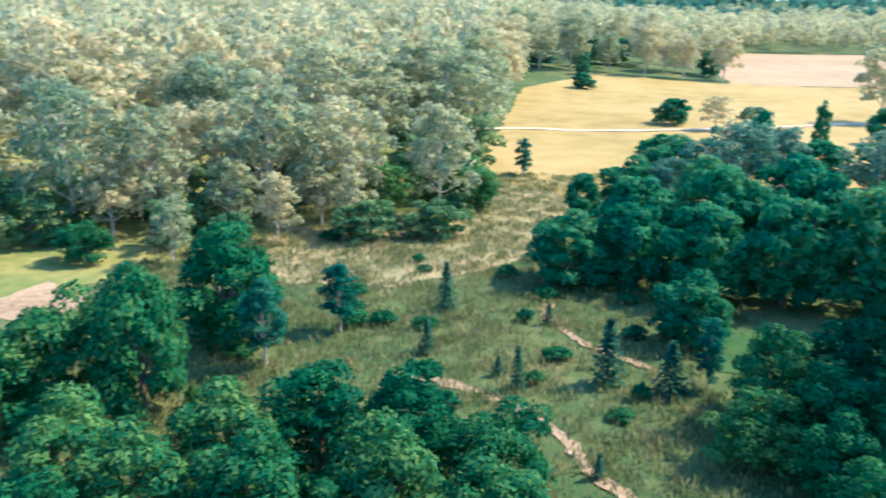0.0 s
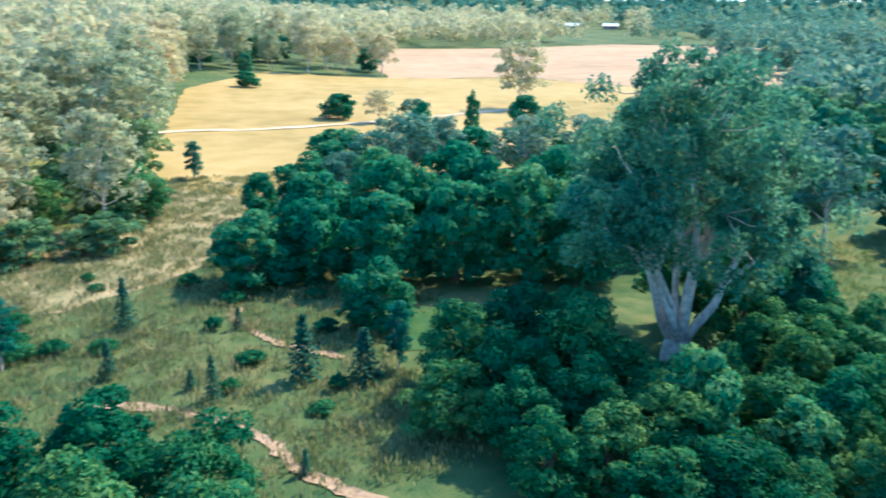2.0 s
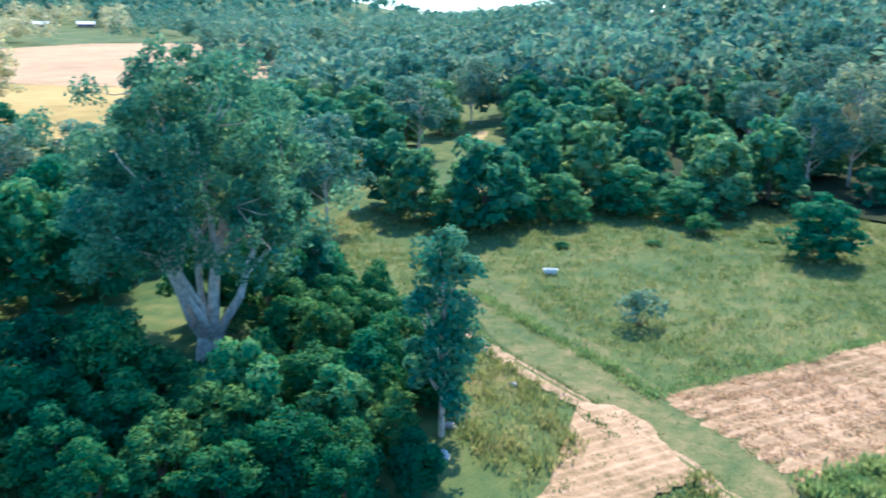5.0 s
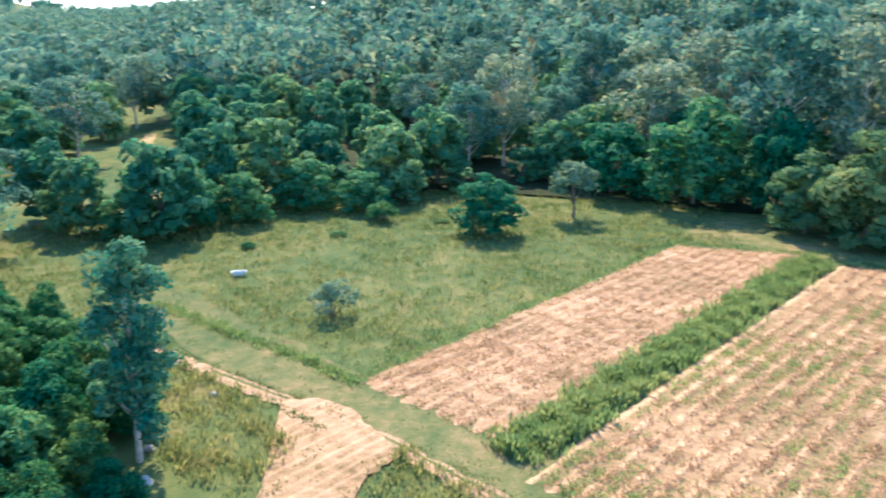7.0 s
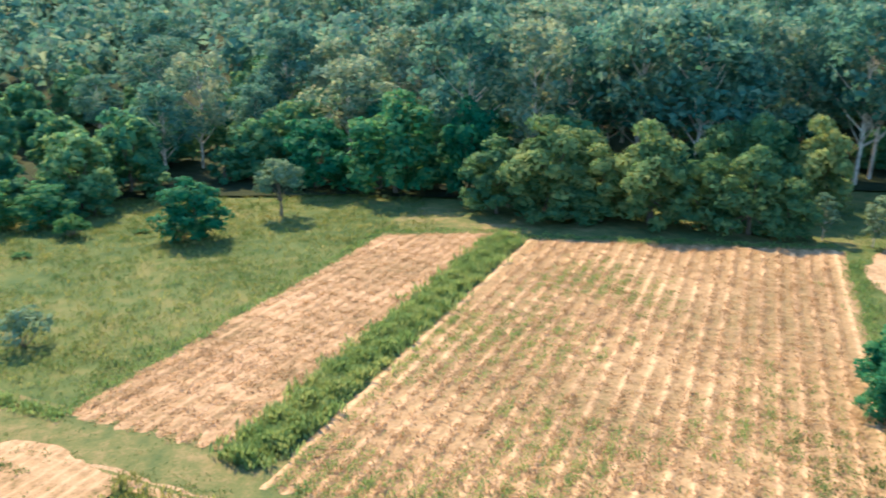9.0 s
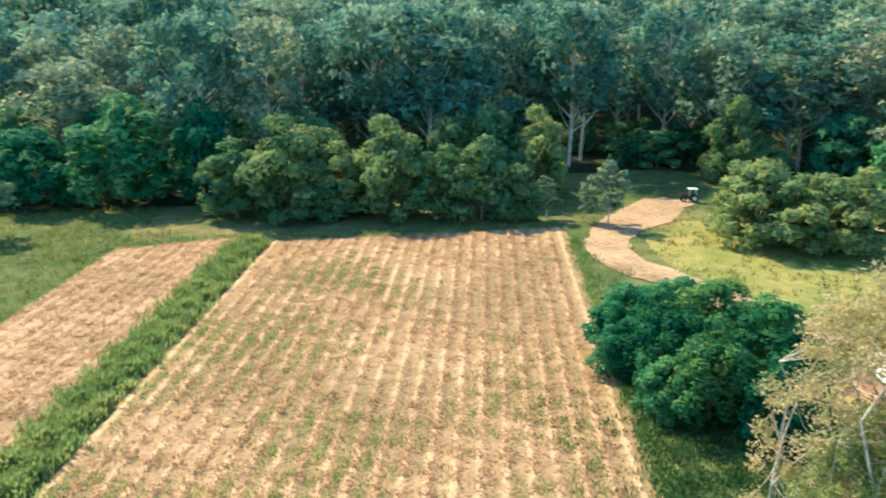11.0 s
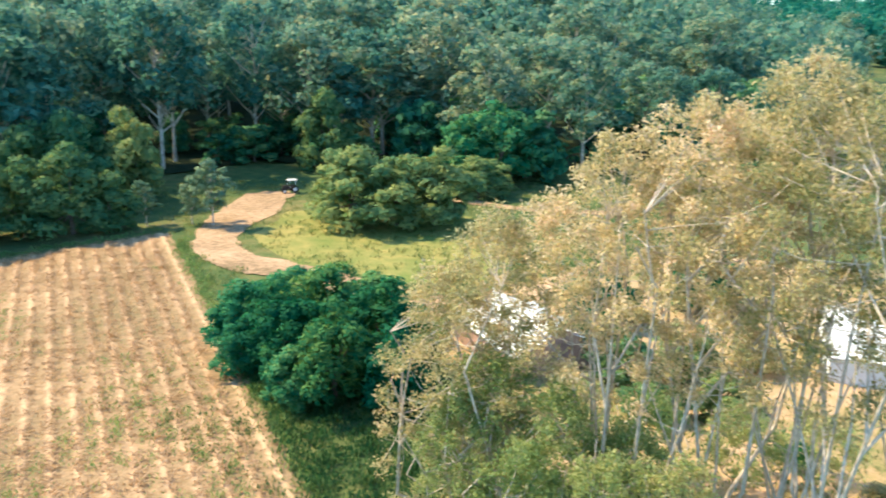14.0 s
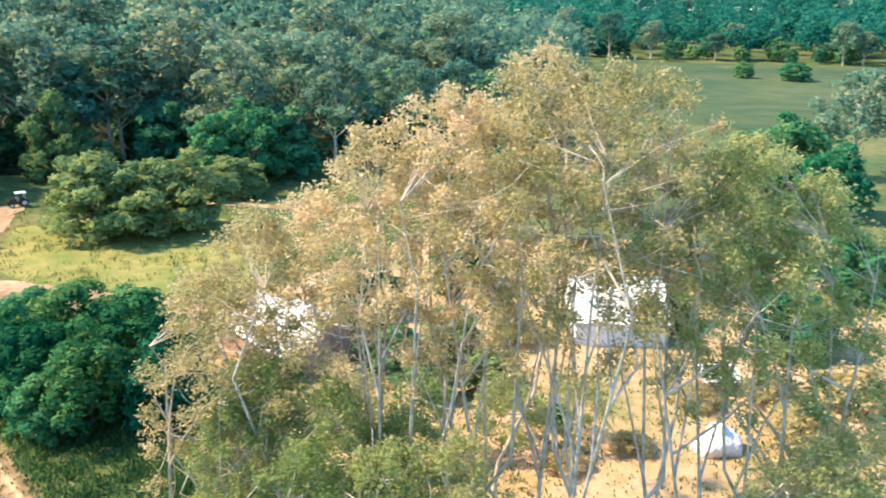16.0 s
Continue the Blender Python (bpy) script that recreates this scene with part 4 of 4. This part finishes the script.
                rs.append(w * r.uniform(0.40, 0.58))
    v, f, n = puff_leaves(cs, rs, per, size, 0.35)
    tagged(new(name, mesh_np(name, v, f, leaf, normals=n)), label, "woods", kind="stuff")


# haze is in the leaf colour of these woods
far_woods("sunlit_woods", [(-36, 3, 195, 420, 11, 20), (-36, 20, 380, 900, 16, 20), (16, 36, 500, 1000, 13.5, 18)], "distant cream-green eucalypt woods in full sun, lightened for haze", 13, 12, 1.55, LEAF_HAZED_CREAM)
far_woods("far_woods", [(33, 62, 185, 420, 10, 13), (33, 62, 420, 1000, 20, 18), (62, 150, 180, 330, 10, 17), (62, 150, 330, 480, 14, 18), (140, 170, 200, 420, 11, 18)], "distant grey-green eucalypt woods on low hills", 11, 16, 1.35)
forest(169, 192, 424, 450, 10, 0.45, 22, 9)
far_woods("southern_woods", [(166, 196, 440, 620, 13, 20), (150, 196, 600, 1100, 24, 22)], "distant dark green woods behind far pasture", 14, 14, 1.6, LEAF_SLIM)
far_woods("horizon_woods", [(-40, 50, 880, 2000, 33, 20), (50, 62, 1000, 2000, 50, 18), (62, 200, 480, 1200, 60, 20)], "faint blue-green woods on the horizon", 12, 4, 4.0)


# ---- grasses ----
def tufts(name, places, blades, tall, width, material, label, lie=0.35):
    """Clumps of bent grass blades as one mass."""
    places = np.asarray(places, float)
    n = len(places) * blades
    base = np.repeat(places, blades, 0) + rng.normal(size=(n, 3)) * np.array((width, width, 0))
    a = rng.uniform(0, 2 * np.pi, n)
    d = np.stack([np.cos(a), np.sin(a), np.zeros(n)], 1)
    hgt = tall * rng.uniform(0.5, 1.2, n)[:, None]
    hgt = hgt * (0.85 + 0.4 * np.sin(base[:, 0] * 1.9 + 1) * np.sin(base[:, 1] * 1.6))[:, None]
    tip = base + d * hgt * lie * rng.uniform(0.3, 1.5, n)[:, None] + np.array((0, 0, 1.0)) * hgt
    mid = base * 0.5 + tip * 0.5 + np.array((0, 0, 0.12)) * hgt
    side = np.stack([-d[:, 1], d[:, 0], np.zeros(n)], 1) * (0.048 * tall + 0.028) * rng.uniform(0.6, 1.4, n)[:, None]
    v = np.stack([base - side * 0.6, mid - side, tip, mid + side], 1).reshape(-1, 3)
    return tagged(new(name, mesh_np(name, v, np.arange(4 * n).reshape(n, 4), material)), label, "grass", kind="stuff")


def scatter(n, x0, x1, y0, y1, keep=None, clump=0.0, seed=0):
    r = np.random.default_rng(seed)
    out = []
    for _ in range(n):
        x, y = r.uniform(x0, x1), r.uniform(y0, y1)
        if keep is not None and not keep(x, y):
            continue
        if clump and noise.noise((x * clump, y * clump, seed)) < r.uniform(-0.6, 0.5):
            continue
        out.append((x, y, height(x, y)))
    return out


def rows_of(n, u0, u1, w0, w1, seed):
    r = np.random.default_rng(seed)
    return [(*uw(r.uniform(u0, u1), r.uniform(w0, w1)), 0.03) for _ in range(n)]


def drilled(n, u0, u1, w0, w1, shift, seed):
    """Places along the rows, shift of a pitch off the crest."""
    r = np.random.default_rng(seed)
    out = []
    for _ in range(n):
        u, k = r.uniform(u0, u1), r.integers(int(w0 / 1.45) + 1, int(w1 / 1.45))
        out.append((*uw(u, (k + shift) * 1.45 + r.normal() * 0.16 - 0.25), 0.07))
    return out


def field_u(x, y):
    return x * ROW_U.x + y * ROW_U.y, x * ROW_W.x + y * ROW_W.y


TRACK = [(84.9, -79.5), (80.9, -68.9), (75, -60.5), (70, -55.8), (64, -53.8), (58, -54.5), (50, -54.9), (42.5, -54.9), (33, -58)]


def near_track(x, y):
    """Within the farm track's width of its line, or on its wide fork."""
    p = Vector((x, y))
    for a, b in zip(TRACK, TRACK[1:]):
        a, b = Vector(a), Vector(b)
        s = min(1.0, max(0.0, (p - a).dot(b - a) / (b - a).length_squared))
        if (a + (b - a) * s - p).length < 2.4:
            return True
    return in_poly(x, y, [(80, -62), (88, -76), (84.5, -81), (77, -72), (72, -59)])


LANE = [(60, 42), (66, 38), (52.5, 17.5), (45, 3.6), (38, -3), (33, -3), (38, 4), (42.7, 11.7), (37.1, 12.3), (26, 13), (27, 19), (36.1, 17.4), (41.6, 16.9), (46.6, 20.6), (50, 28)]


def far_edge(w):
    """Where the cut fields end, along the rows."""
    return 97.4 - 9.0 * (w + 9.8) / 33.2 if w < 25 else 89.6 - 6.0 * (w - 27.3) / 12


def within(places):
    """Only those places that lie on the cut fields."""
    keep = []
    for p in places:
        u, w = field_u(p[0], p[1])
        if u < far_edge(w) - 0.3:
            keep.append(p)
    return keep


def east_meadow(x, y):
    u, w = field_u(x, y)
    if 32 < u < far_edge(w) + 0.5 and -10.5 < w < 39.8:
        return False
    if u > 92 and w < 30 and u < 100:
        return rng.uniform() < 0.5
    return not in_poly(x, y, LANE) and math.hypot(x, y) < 116


tufts("meadow_grass", scatter(26000, 48, 116, -14, 66, east_meadow, 0.16, 21), 4, 0.44, 0.28, BLADE, "knee-high green and straw meadow grass")
tufts("straw_tufts", scatter(7000, 48, 116, -14, 66, east_meadow, 0.09, 22), 5, 0.55, 0.3, BLADE_YELLOW, "yellowing tufts in the green meadow")
tufts("hedge_grass", [(*uw(35.2 + 52 * q, 25.5 + 0.75 * rng.normal()), 0.0) for q in rng.uniform(0, 1, 3600)], 10, 0.9, 0.34, BLADE_GREEN, "tall lush green grass strip between cut fields")
tufts("berm_grass", [(61.8 + (50.8 - 61.8) * s + rng.normal() * 0.35, 38 + (16.6 - 38) * s + rng.normal() * 0.35, 0) for s in np.linspace(0, 1, 330)], 7, 0.5, 0.3, BLADE_GREEN, "tall dark green grass on a bank")
tufts("field_edge_grass", [(*uw(35 + 53 * s, 39.7 + rng.normal() * 0.35), 0) for s in np.linspace(0, 1, 380)] + [(*uw(33 + 60 * s, -10.2 + rng.normal() * 0.5), 0) for s in np.linspace(0, 1, 700)] + [(*uw(far_edge(-9 + 48 * s) + 0.7 + rng.normal() * 0.5, -9 + 48 * s), 0) for s in np.linspace(0, 1, 420)], 6, 0.4, 0.35, BLADE_GREEN, "tall green grass along field edges")
tufts("tall_yellow_grass", scatter(1500, 35, 51, 16, 34, lambda x, y: in_poly(x, y, [(35, 18.2), (41.6, 17.5), (43.6, 18.5), (46.4, 21.2), (49, 25.4), (50, 31), (45, 33), (39, 26)]), 0.25, 23) + scatter(420, 30, 42, 3, 11.8, lambda x, y: not in_poly(x, y, LANE), 0, 24), 7, 0.62, 0.34, BLADE_YELLOW, "tall yellowing grass beside a dirt path")


def north_meadow(x, y):
    return math.hypot(x, y) > 36 and not (x > 19 and y < 62)


tufts("reedy_grass", scatter(30000, -30, 26, 38, 128, north_meadow, 0.35, 25), 5, 0.66, 0.36, BLADE_REED, "reedy olive and straw rough grass")
tufts("mown_grass", scatter(9000, 33, 66, -4, 42, lambda x, y: in_poly(x, y, LANE) and not in_poly(x, y, [(50.6, 27.4), (43.7, 17.9), (27, 19), (26, 13), (41.1, 11.4), (42.7, 11.7), (47.7, 18.2), (51.2, 27)]), 0.4, 26), 4, 0.14, 0.2, BLADE, "short mown grass")
tufts("field_straw", within(drilled(16000, 33.5, 97, -9.4, 23.2, 0.0, 27) + rows_of(4000, 33.5, 97, -9.4, 23.2, 37) + rows_of(7000, 35.8, 89.5, 27.6, 39, 28)), 3, 0.22, 0.22, BLADE_STRAW, "loose cut straw lying over the field", 1.8)
weeds = [p for p in within(drilled(30000, 33.5, 97, -9, 23.2, 0.5, 29)) if noise.noise((p[0] * 0.09, p[1] * 0.09, 2)) + 0.35 * noise.noise((p[0] * 0.6, p[1] * 0.6, 5)) > 0.8 * rng.uniform() - 0.16 + 0.010 * (field_u(p[0], p[1])[0] - 50) + 0.006 * (5 - field_u(p[0], p[1])[1])]
tufts("field_weeds", [(x, y, 0.07) for x, y, _ in weeds], 4, 0.27, 0.26, BLADE_GREEN, "green weeds sprouting among stubble rows")
edge = []
for (x1, y1), (x2, y2) in zip([(52.5, 33), (49.5, 26.6), (46.8, 20.4), (42.7, 11.9), (38.6, 5.5), (27, 12.8), (27, 19)], [(49.5, 26.6), (46.8, 20.4), (44.6, 16.1), (38.6, 5.5), (33, -4), (41.1, 11.4), (41.6, 16.9)]):
    along = Vector((x2 - x1, y2 - y1)).normalized()
    for q in np.linspace(0, 1, 90):
        o = rng.choice((-0.8, 0.8)) + rng.normal() * 0.22
        edge.append((x1 + (x2 - x1) * q - along.y * o, y1 + (y2 - y1) * q + along.x * o, 0.03))
tufts("path_edge_grass", edge, 5, 0.24, 0.18, BLADE, "low yellow-green grass along the dirt path")
tufts("path_straw", scatter(7000, 27, 53, -4, 34, lambda x, y: in_poly(x, y, [(51, 28), (49, 24.5), (46.5, 20.3), (43.6, 17.7), (36, 17.2), (28, 18.5), (27, 13.2), (41.1, 11.8), (42.7, 12), (45.7, 15.4), (49.2, 22.8)]), 0, 33), 4, 0.10, 0.25, BLADE_STRAW, "loose straw scattered on the dirt path", 2.0)
tufts("turning_grass", scatter(900, 27, 51, 10, 28, lambda x, y: in_poly(x, y, [(51, 28), (46.5, 20.3), (43.6, 17.7), (27, 18), (27, 12.6), (41.1, 11.4), (45.9, 15.2), (49.4, 22.6)]), 0.5, 34), 4, 0.22, 0.25, BLADE, "thin grass growing through straw on the turning place")
tufts("lush_grass", [(*uw(rng.uniform(34, 66), rng.uniform(-19, -9.8)), 0.0) for _ in range(2600)], 6, 0.5, 0.3, BLADE_LUSH, "lush dark green grass between field and bushes, tone lowered for shade")
tufts("roadside_grass", scatter(5500, 36, 100, -110, -44, lambda x, y: field_u(x, y)[1] < -10 and math.hypot(x, y) < 125 and not near_track(x, y), 0.2, 30), 6, 0.5, 0.3, BLADE, "green and yellow grass beside the farm track")
tufts("yard_grass", scatter(15000, -28, 42, -92, -26, None, 0.2, 31), 5, 0.4, 0.3, BLADE, "patchy dry and green grass in the yard")


# ---- sheds, tractor, trough, far houses ----
def box(bm, cx, cy, cz, sx, sy, sz, bevel=0.0):
    r = bmesh.ops.create_cube(bm, size=1.0, matrix=Matrix.Translation((cx, cy, cz)) @ Matrix.Diagonal((sx, sy, sz, 1)))
    if bevel:
        es = list({e for v in r["verts"] for e in v.link_edges})
        bmesh.ops.bevel(bm, geom=es, offset=bevel, segments=2, affect="EDGES")
    return bm


def cyl(bm, cx, cy, cz, r, depth, turn=None, seg=20, r2=None):
    m = Matrix.Translation((cx, cy, cz)) @ (turn if turn is not None else Matrix.Identity(4))
    bmesh.ops.create_cone(bm, cap_ends=True, segments=seg, radius1=r, radius2=r if r2 is None else r2, depth=depth, matrix=m)
    return bm


def roof_slope(wide, deep, drop, sag=0.0):
    """Corrugated sheet: ribs across the width, falling along y."""
    n, k = int(wide / 0.15), 10
    v, f = [], []
    for i in range(n + 1):
        for j in range(k + 1):
            x, y = wide * (i / n - 0.5), deep * j / k
            z = -drop * j / k + 0.035 * (i % 2) - sag * math.sin(math.pi * j / k) * (0.5 + 0.5 * noise.noise((x * 0.5, y * 0.5, 2)))
            v.append((x, y, z))
    for i in range(n):
        for j in range(k):
            a = i * (k + 1) + j
            f.append((a, a + 1, a + k + 2, a + k + 1))
    return v, f


WALL = plain("faded_cladding", (0.45, 0.30, 0.24), 0.8, 0, 0.4, 1.2)
DARK = plain("dark_timber", (0.07, 0.06, 0.05), 0.8, 0, 0.4, 2.0)
RED = plain("red_paint", (0.45, 0.07, 0.04), 0.5, 0, 0.3, 2.0)
BLUE = plain("blue_cladding", (0.05, 0.12, 0.22), 0.6, 0, 0.3, 2.0)
RUBBER = plain("black_rubber", (0.03, 0.03, 0.03), 0.9, 0, 0.2, 5.0)


def shed(x, y, turn, wide, deep, eave, rise, label, wall=None, sag=0.0, sheet=None):
    """Gabled shed: two corrugated slopes, ridge cap, end walls and open timber posts."""
    top = new("shed")
    for sgn, nm in ((1, "roof_slope"), (-1, "roof_slope")):
        v, f = roof_slope(wide, deep / 2 + 0.3, rise * (1 + 0.6 / deep), sag)
        v = [(a * sgn, b * sgn, c + eave + rise) for a, b, c in v]
        ob = part(nm, mesh_np(nm, v, f, sheet or WHITE), top, "white corrugated sheet")
    part("ridge_cap", bm_mesh("ridge_cap", box(bmesh.new(), 0, 0, eave + rise + 0.05, wide, 0.35, 0.06, 0.02), sheet or WHITE), top)
    for sx in (-1, 1):
        bm = bmesh.new()
        q = [bm.verts.new((sx * (wide / 2 - 0.3), b, c)) for b, c in ((-deep / 2, 0), (deep / 2, 0), (deep / 2, eave), (0, eave + rise - 0.08), (-deep / 2, eave))]
        face = bm.faces.new(q)
        ext = bmesh.ops.extrude_face_region(bm, geom=[face])
        bmesh.ops.translate(bm, vec=(-sx * 0.12, 0, 0), verts=[g for g in ext["geom"] if isinstance(g, bmesh.types.BMVert)])
        part("end_wall", bm_mesh("end_wall", bm, wall or WALL), top)
    part("back_wall", bm_mesh("back_wall", box(bmesh.new(), 0, -deep / 2 + 0.06, eave / 2, wide - 0.9, 0.12, eave), wall or WALL), top)
    for i in range(4):
        part("post", bm_mesh("post", box(bmesh.new(), (wide - 1.4) * (i / 3 - 0.5), deep / 2 - 0.1, eave / 2, 0.14, 0.14, eave, 0.02), DARK), top)
    top.matrix_basis = pose(x, y, height(x, y), 0, 0, turn)
    return tagged(top, label, "shed", kind="thing")


shed(29.0, -51.2, 152, 9.5, 7.0, 2.1, 1.5, "old farm shed with sagging white corrugated roof", sag=0.3)
shed(7.0, -64.6, 196, 7.6, 9.0, 2.1, 2.0, "white-roofed open shed in the dry yard", WHITE, sag=0.1)
shed(-1.2, -55.4, 200, 2.6, 2.4, 1.2, 0.4, "small white-roofed hutch beside the yard")
shed(48.6, 130.5, 160, 3.2, 3.0, 2.2, 0.6, "small dark blue shed under trees", BLUE, sheet=BLUE)


def sheet_pile(x, y, wide, tall, seed, label):
    """A crumpled heap of white plastic sheeting."""
    bm = bmesh.new()
    bmesh.ops.create_icosphere(bm, subdivisions=4, radius=1.0)
    for v in bm.verts:
        n = v.co.normalized()
        k = 1 + 0.35 * noise.noise(n * 1.6 + Vector((seed, 0, 0))) + 0.16 * abs(noise.noise(n * 5 + Vector((0, seed, 0)))) + 0.06 * noise.noise(n * 14)
        v.co = Vector((n.x * wide / 2 * k, n.y * wide / 2 * 0.75 * k, max(n.z, -0.15) * tall * k))
    top = new("tarpaulin", bm_mesh("tarpaulin", bm, WHITE))
    top.matrix_basis = pose(x, y, height(x, y) + 0.1, 0, 0, seed * 40)
    tagged(top, label, "tarpaulin", "white tarpaulins", "thing")


sheet_pile(-1.5, -46.6, 2.8, 1.3, 1, "crumpled white plastic tarpaulin on dry ground")
sheet_pile(-5.8, -43.4, 2.9, 1.0, 2, "low crumpled white plastic tarpaulin among shrubs")
sheet_pile(-7.6, -44.4, 1.6, 0.8, 3, "low crumpled white plastic tarpaulin among shrubs")


def rock(x, y, wide, tall, seed):
    bm = bmesh.new()
    bmesh.ops.create_icosphere(bm, subdivisions=3, radius=1.0)
    for v in bm.verts:
        n = v.co.normalized()
        k = 1 + 0.3 * noise.noise(n * 1.4 + Vector((seed, 0, 0))) + 0.1 * noise.noise(n * 4)
        v.co = Vector((n.x * wide / 2 * k, n.y * wide / 2.6 * k, max(n.z, -0.2) * tall * k))
    top = new("boulder", bm_mesh("boulder", bm, STONE))
    top.matrix_basis = pose(x, y, height(x, y), 0, 0, seed * 50)
    tagged(top, "pale grey boulder in grass beside a gum tree", "boulder", "boulders", "thing")


rock(35.9, 23.9, 1.0, 0.45, 1)
rock(39.2, 25.6, 0.8, 0.35, 2)
rock(46.5, 25.2, 0.7, 0.3, 3)


def drum(x, y, label):
    bm = cyl(bmesh.new(), 0, 0, 0.55, 0.45, 1.1)
    top = new("red_drum", bm_mesh("red_drum", bm, RED))
    part("rim", bm_mesh("rim", cyl(bmesh.new(), 0, 0, 1.1, 0.48, 0.06), RED), top)
    part("rim", bm_mesh("rim", cyl(bmesh.new(), 0, 0, 0.55, 0.47, 0.05), RED), top)
    top.matrix_basis = pose(x, y, height(x, y))
    tagged(top, label, "drum", "red drums", "thing")


for x, y in ((1.4, -79), (0.2, -79.6), (-1.0, -78.8), (-6.4, -70.5)):
    drum(x, y, "faded red metal drum standing in the yard")


def trough(x, y):
    """An old enamel bath used as a water trough."""
    bm = bmesh.new()
    rings = []
    for z, s in ((0.05, 0.72), (0.18, 0.88), (0.52, 1.0), (0.56, 1.06), (0.54, 0.94), (0.20, 0.80), (0.14, 0.60)):
        rings.append([bm.verts.new((0.82 * s * math.copysign(abs(math.cos(t)) ** 0.5, math.cos(t)), 0.40 * s * math.copysign(abs(math.sin(t)) ** 0.5, math.sin(t)), z)) for t in np.linspace(0, 2 * math.pi, 28, endpoint=False)])
    for p, q in zip(rings, rings[1:]):
        for i in range(28):
            bm.faces.new((p[i], p[(i + 1) % 28], q[(i + 1) % 28], q[i]))
    bm.faces.new(rings[0][::-1])
    bm.faces.new(rings[-1])
    top = new("water_trough")
    part("basin", bm_mesh("basin", bm, WHITE), top)
    for sx in (-0.5, 0.5):
        for sy in (-0.2, 0.2):
            part("foot", bm_mesh("foot", box(bmesh.new(), sx, sy, 0.03, 0.1, 0.1, 0.1, 0.02), WHITE), top)
    top.matrix_basis = pose(x, y, height(x, y) + 0.06, 0, 0, -62) @ Matrix.Scale(0.85, 4)
    tagged(top, "white enamel bath used as a trough in grass", "trough", kind="thing")


trough(70.9, 34.7)


def tractor(x, y, turn):
    top = new("tractor")
    across = Matrix.Rotation(radians(90), 4, "X")
    part("chassis", bm_mesh("chassis", box(bmesh.new(), 0.2, 0, 0.75, 2.6, 0.5, 0.4, 0.05), DARK), top)
    part("bonnet", bm_mesh("bonnet", box(bmesh.new(), 0.95, 0, 1.15, 1.3, 0.62, 0.55, 0.10), DARK), top)
    part("seat", bm_mesh("seat", box(bmesh.new(), -0.45, 0, 1.15, 0.45, 0.45, 0.35, 0.08), RUBBER), top)
    part("canopy", bm_mesh("canopy", box(bmesh.new(), -0.3, 0, 2.35, 1.7, 1.45, 0.14, 0.06), WHITE), top, "white roof canopy")
    for px in (-0.95, 0.35):
        for py in (-0.55, 0.55):
            part("post", bm_mesh("post", box(bmesh.new(), px, py, 1.6, 0.06, 0.06, 1.5), WHITE), top)
    for wx, r, w in ((-0.6, 0.68, 0.4), (1.35, 0.42, 0.25)):
        for sy in (-1, 1):
            bm = cyl(bmesh.new(), wx, sy * 0.68, r, r, w, across, 24)
            bmesh.ops.bevel(bm, geom=[e for e in bm.edges if e.calc_face_angle(0) > 1], offset=0.06, segments=2, affect="EDGES")
            wheel = part("wheel", bm_mesh("wheel", bm, RUBBER), top)
            part("rim", bm_mesh("rim", cyl(bmesh.new(), wx, sy * (0.70 + w / 2 - 0.05), r, r * 0.55, 0.1, across, 20), WHITE), wheel)
    bm = bmesh.new()
    cyl(bm, 0.95, 0.2, 1.75, 0.04, 0.7, None, 10)
    part("exhaust", bm_mesh("exhaust", bm, DARK), top)
    top.matrix_basis = pose(x, y, height(x, y) + 0.1, 0, 0, turn) @ Matrix.Scale(0.75, 4)
    tagged(top, "small dark tractor with white canopy on dirt track", "tractor", kind="thing")


tractor(83.6, -80.2, 60)


def far_house(x, y, turn, wide, deep):
    top = new("farmhouse")
    part("wall", bm_mesh("wall", box(bmesh.new(), 0, 0, 1.5, wide, deep, 3.0), WALL), top)
    bm = bmesh.new()
    q = [[bm.verts.new((sx * (wide / 2 + 0.8), b, c)) for b, c in ((-deep / 2 - 0.8, 3.0), (0, 5.6), (deep / 2 + 0.8, 3.0))] for sx in (-1, 1)]
    for a, b, c, d in ((q[0][0], q[0][1], q[1][1], q[1][0]), (q[0][1], q[0][2], q[1][2], q[1][1]), (q[0][0], q[1][0], q[1][2], q[0][2])):
        bm.faces.new((a, b, c, d))
    bm.faces.new(q[0])
    bm.faces.new(q[1][::-1])
    part("roof", bm_mesh("roof", bm, WHITE), top, "white metal gable roof")
    for i in range(3):
        part("window", bm_mesh("window", box(bmesh.new(), wide * (i - 1) / 3.2, -deep / 2 - 0.03, 1.7, 1.6, 0.08, 1.2), DARK), top)
    part("door", bm_mesh("door", box(bmesh.new(), wide * 0.16, -deep / 2 - 0.03, 1.05, 0.95, 0.08, 2.1), DARK), top)
    top.matrix_basis = pose(x, y, height(x, y), 0, 0, turn)
    tagged(top, "distant farmhouse with white metal roof among trees", "house", "distant farmhouses", "thing")


for x, y, t in ((497, 750, -35), (447, 781, -28), (463, 772, -36)):
    far_house(x, y, t, 15, 9)

for name in sorted(WAITING):
    ob = bpy.data.objects[name]
    for o in (*ob.children_recursive, ob):
        bpy.data.objects.remove(o)
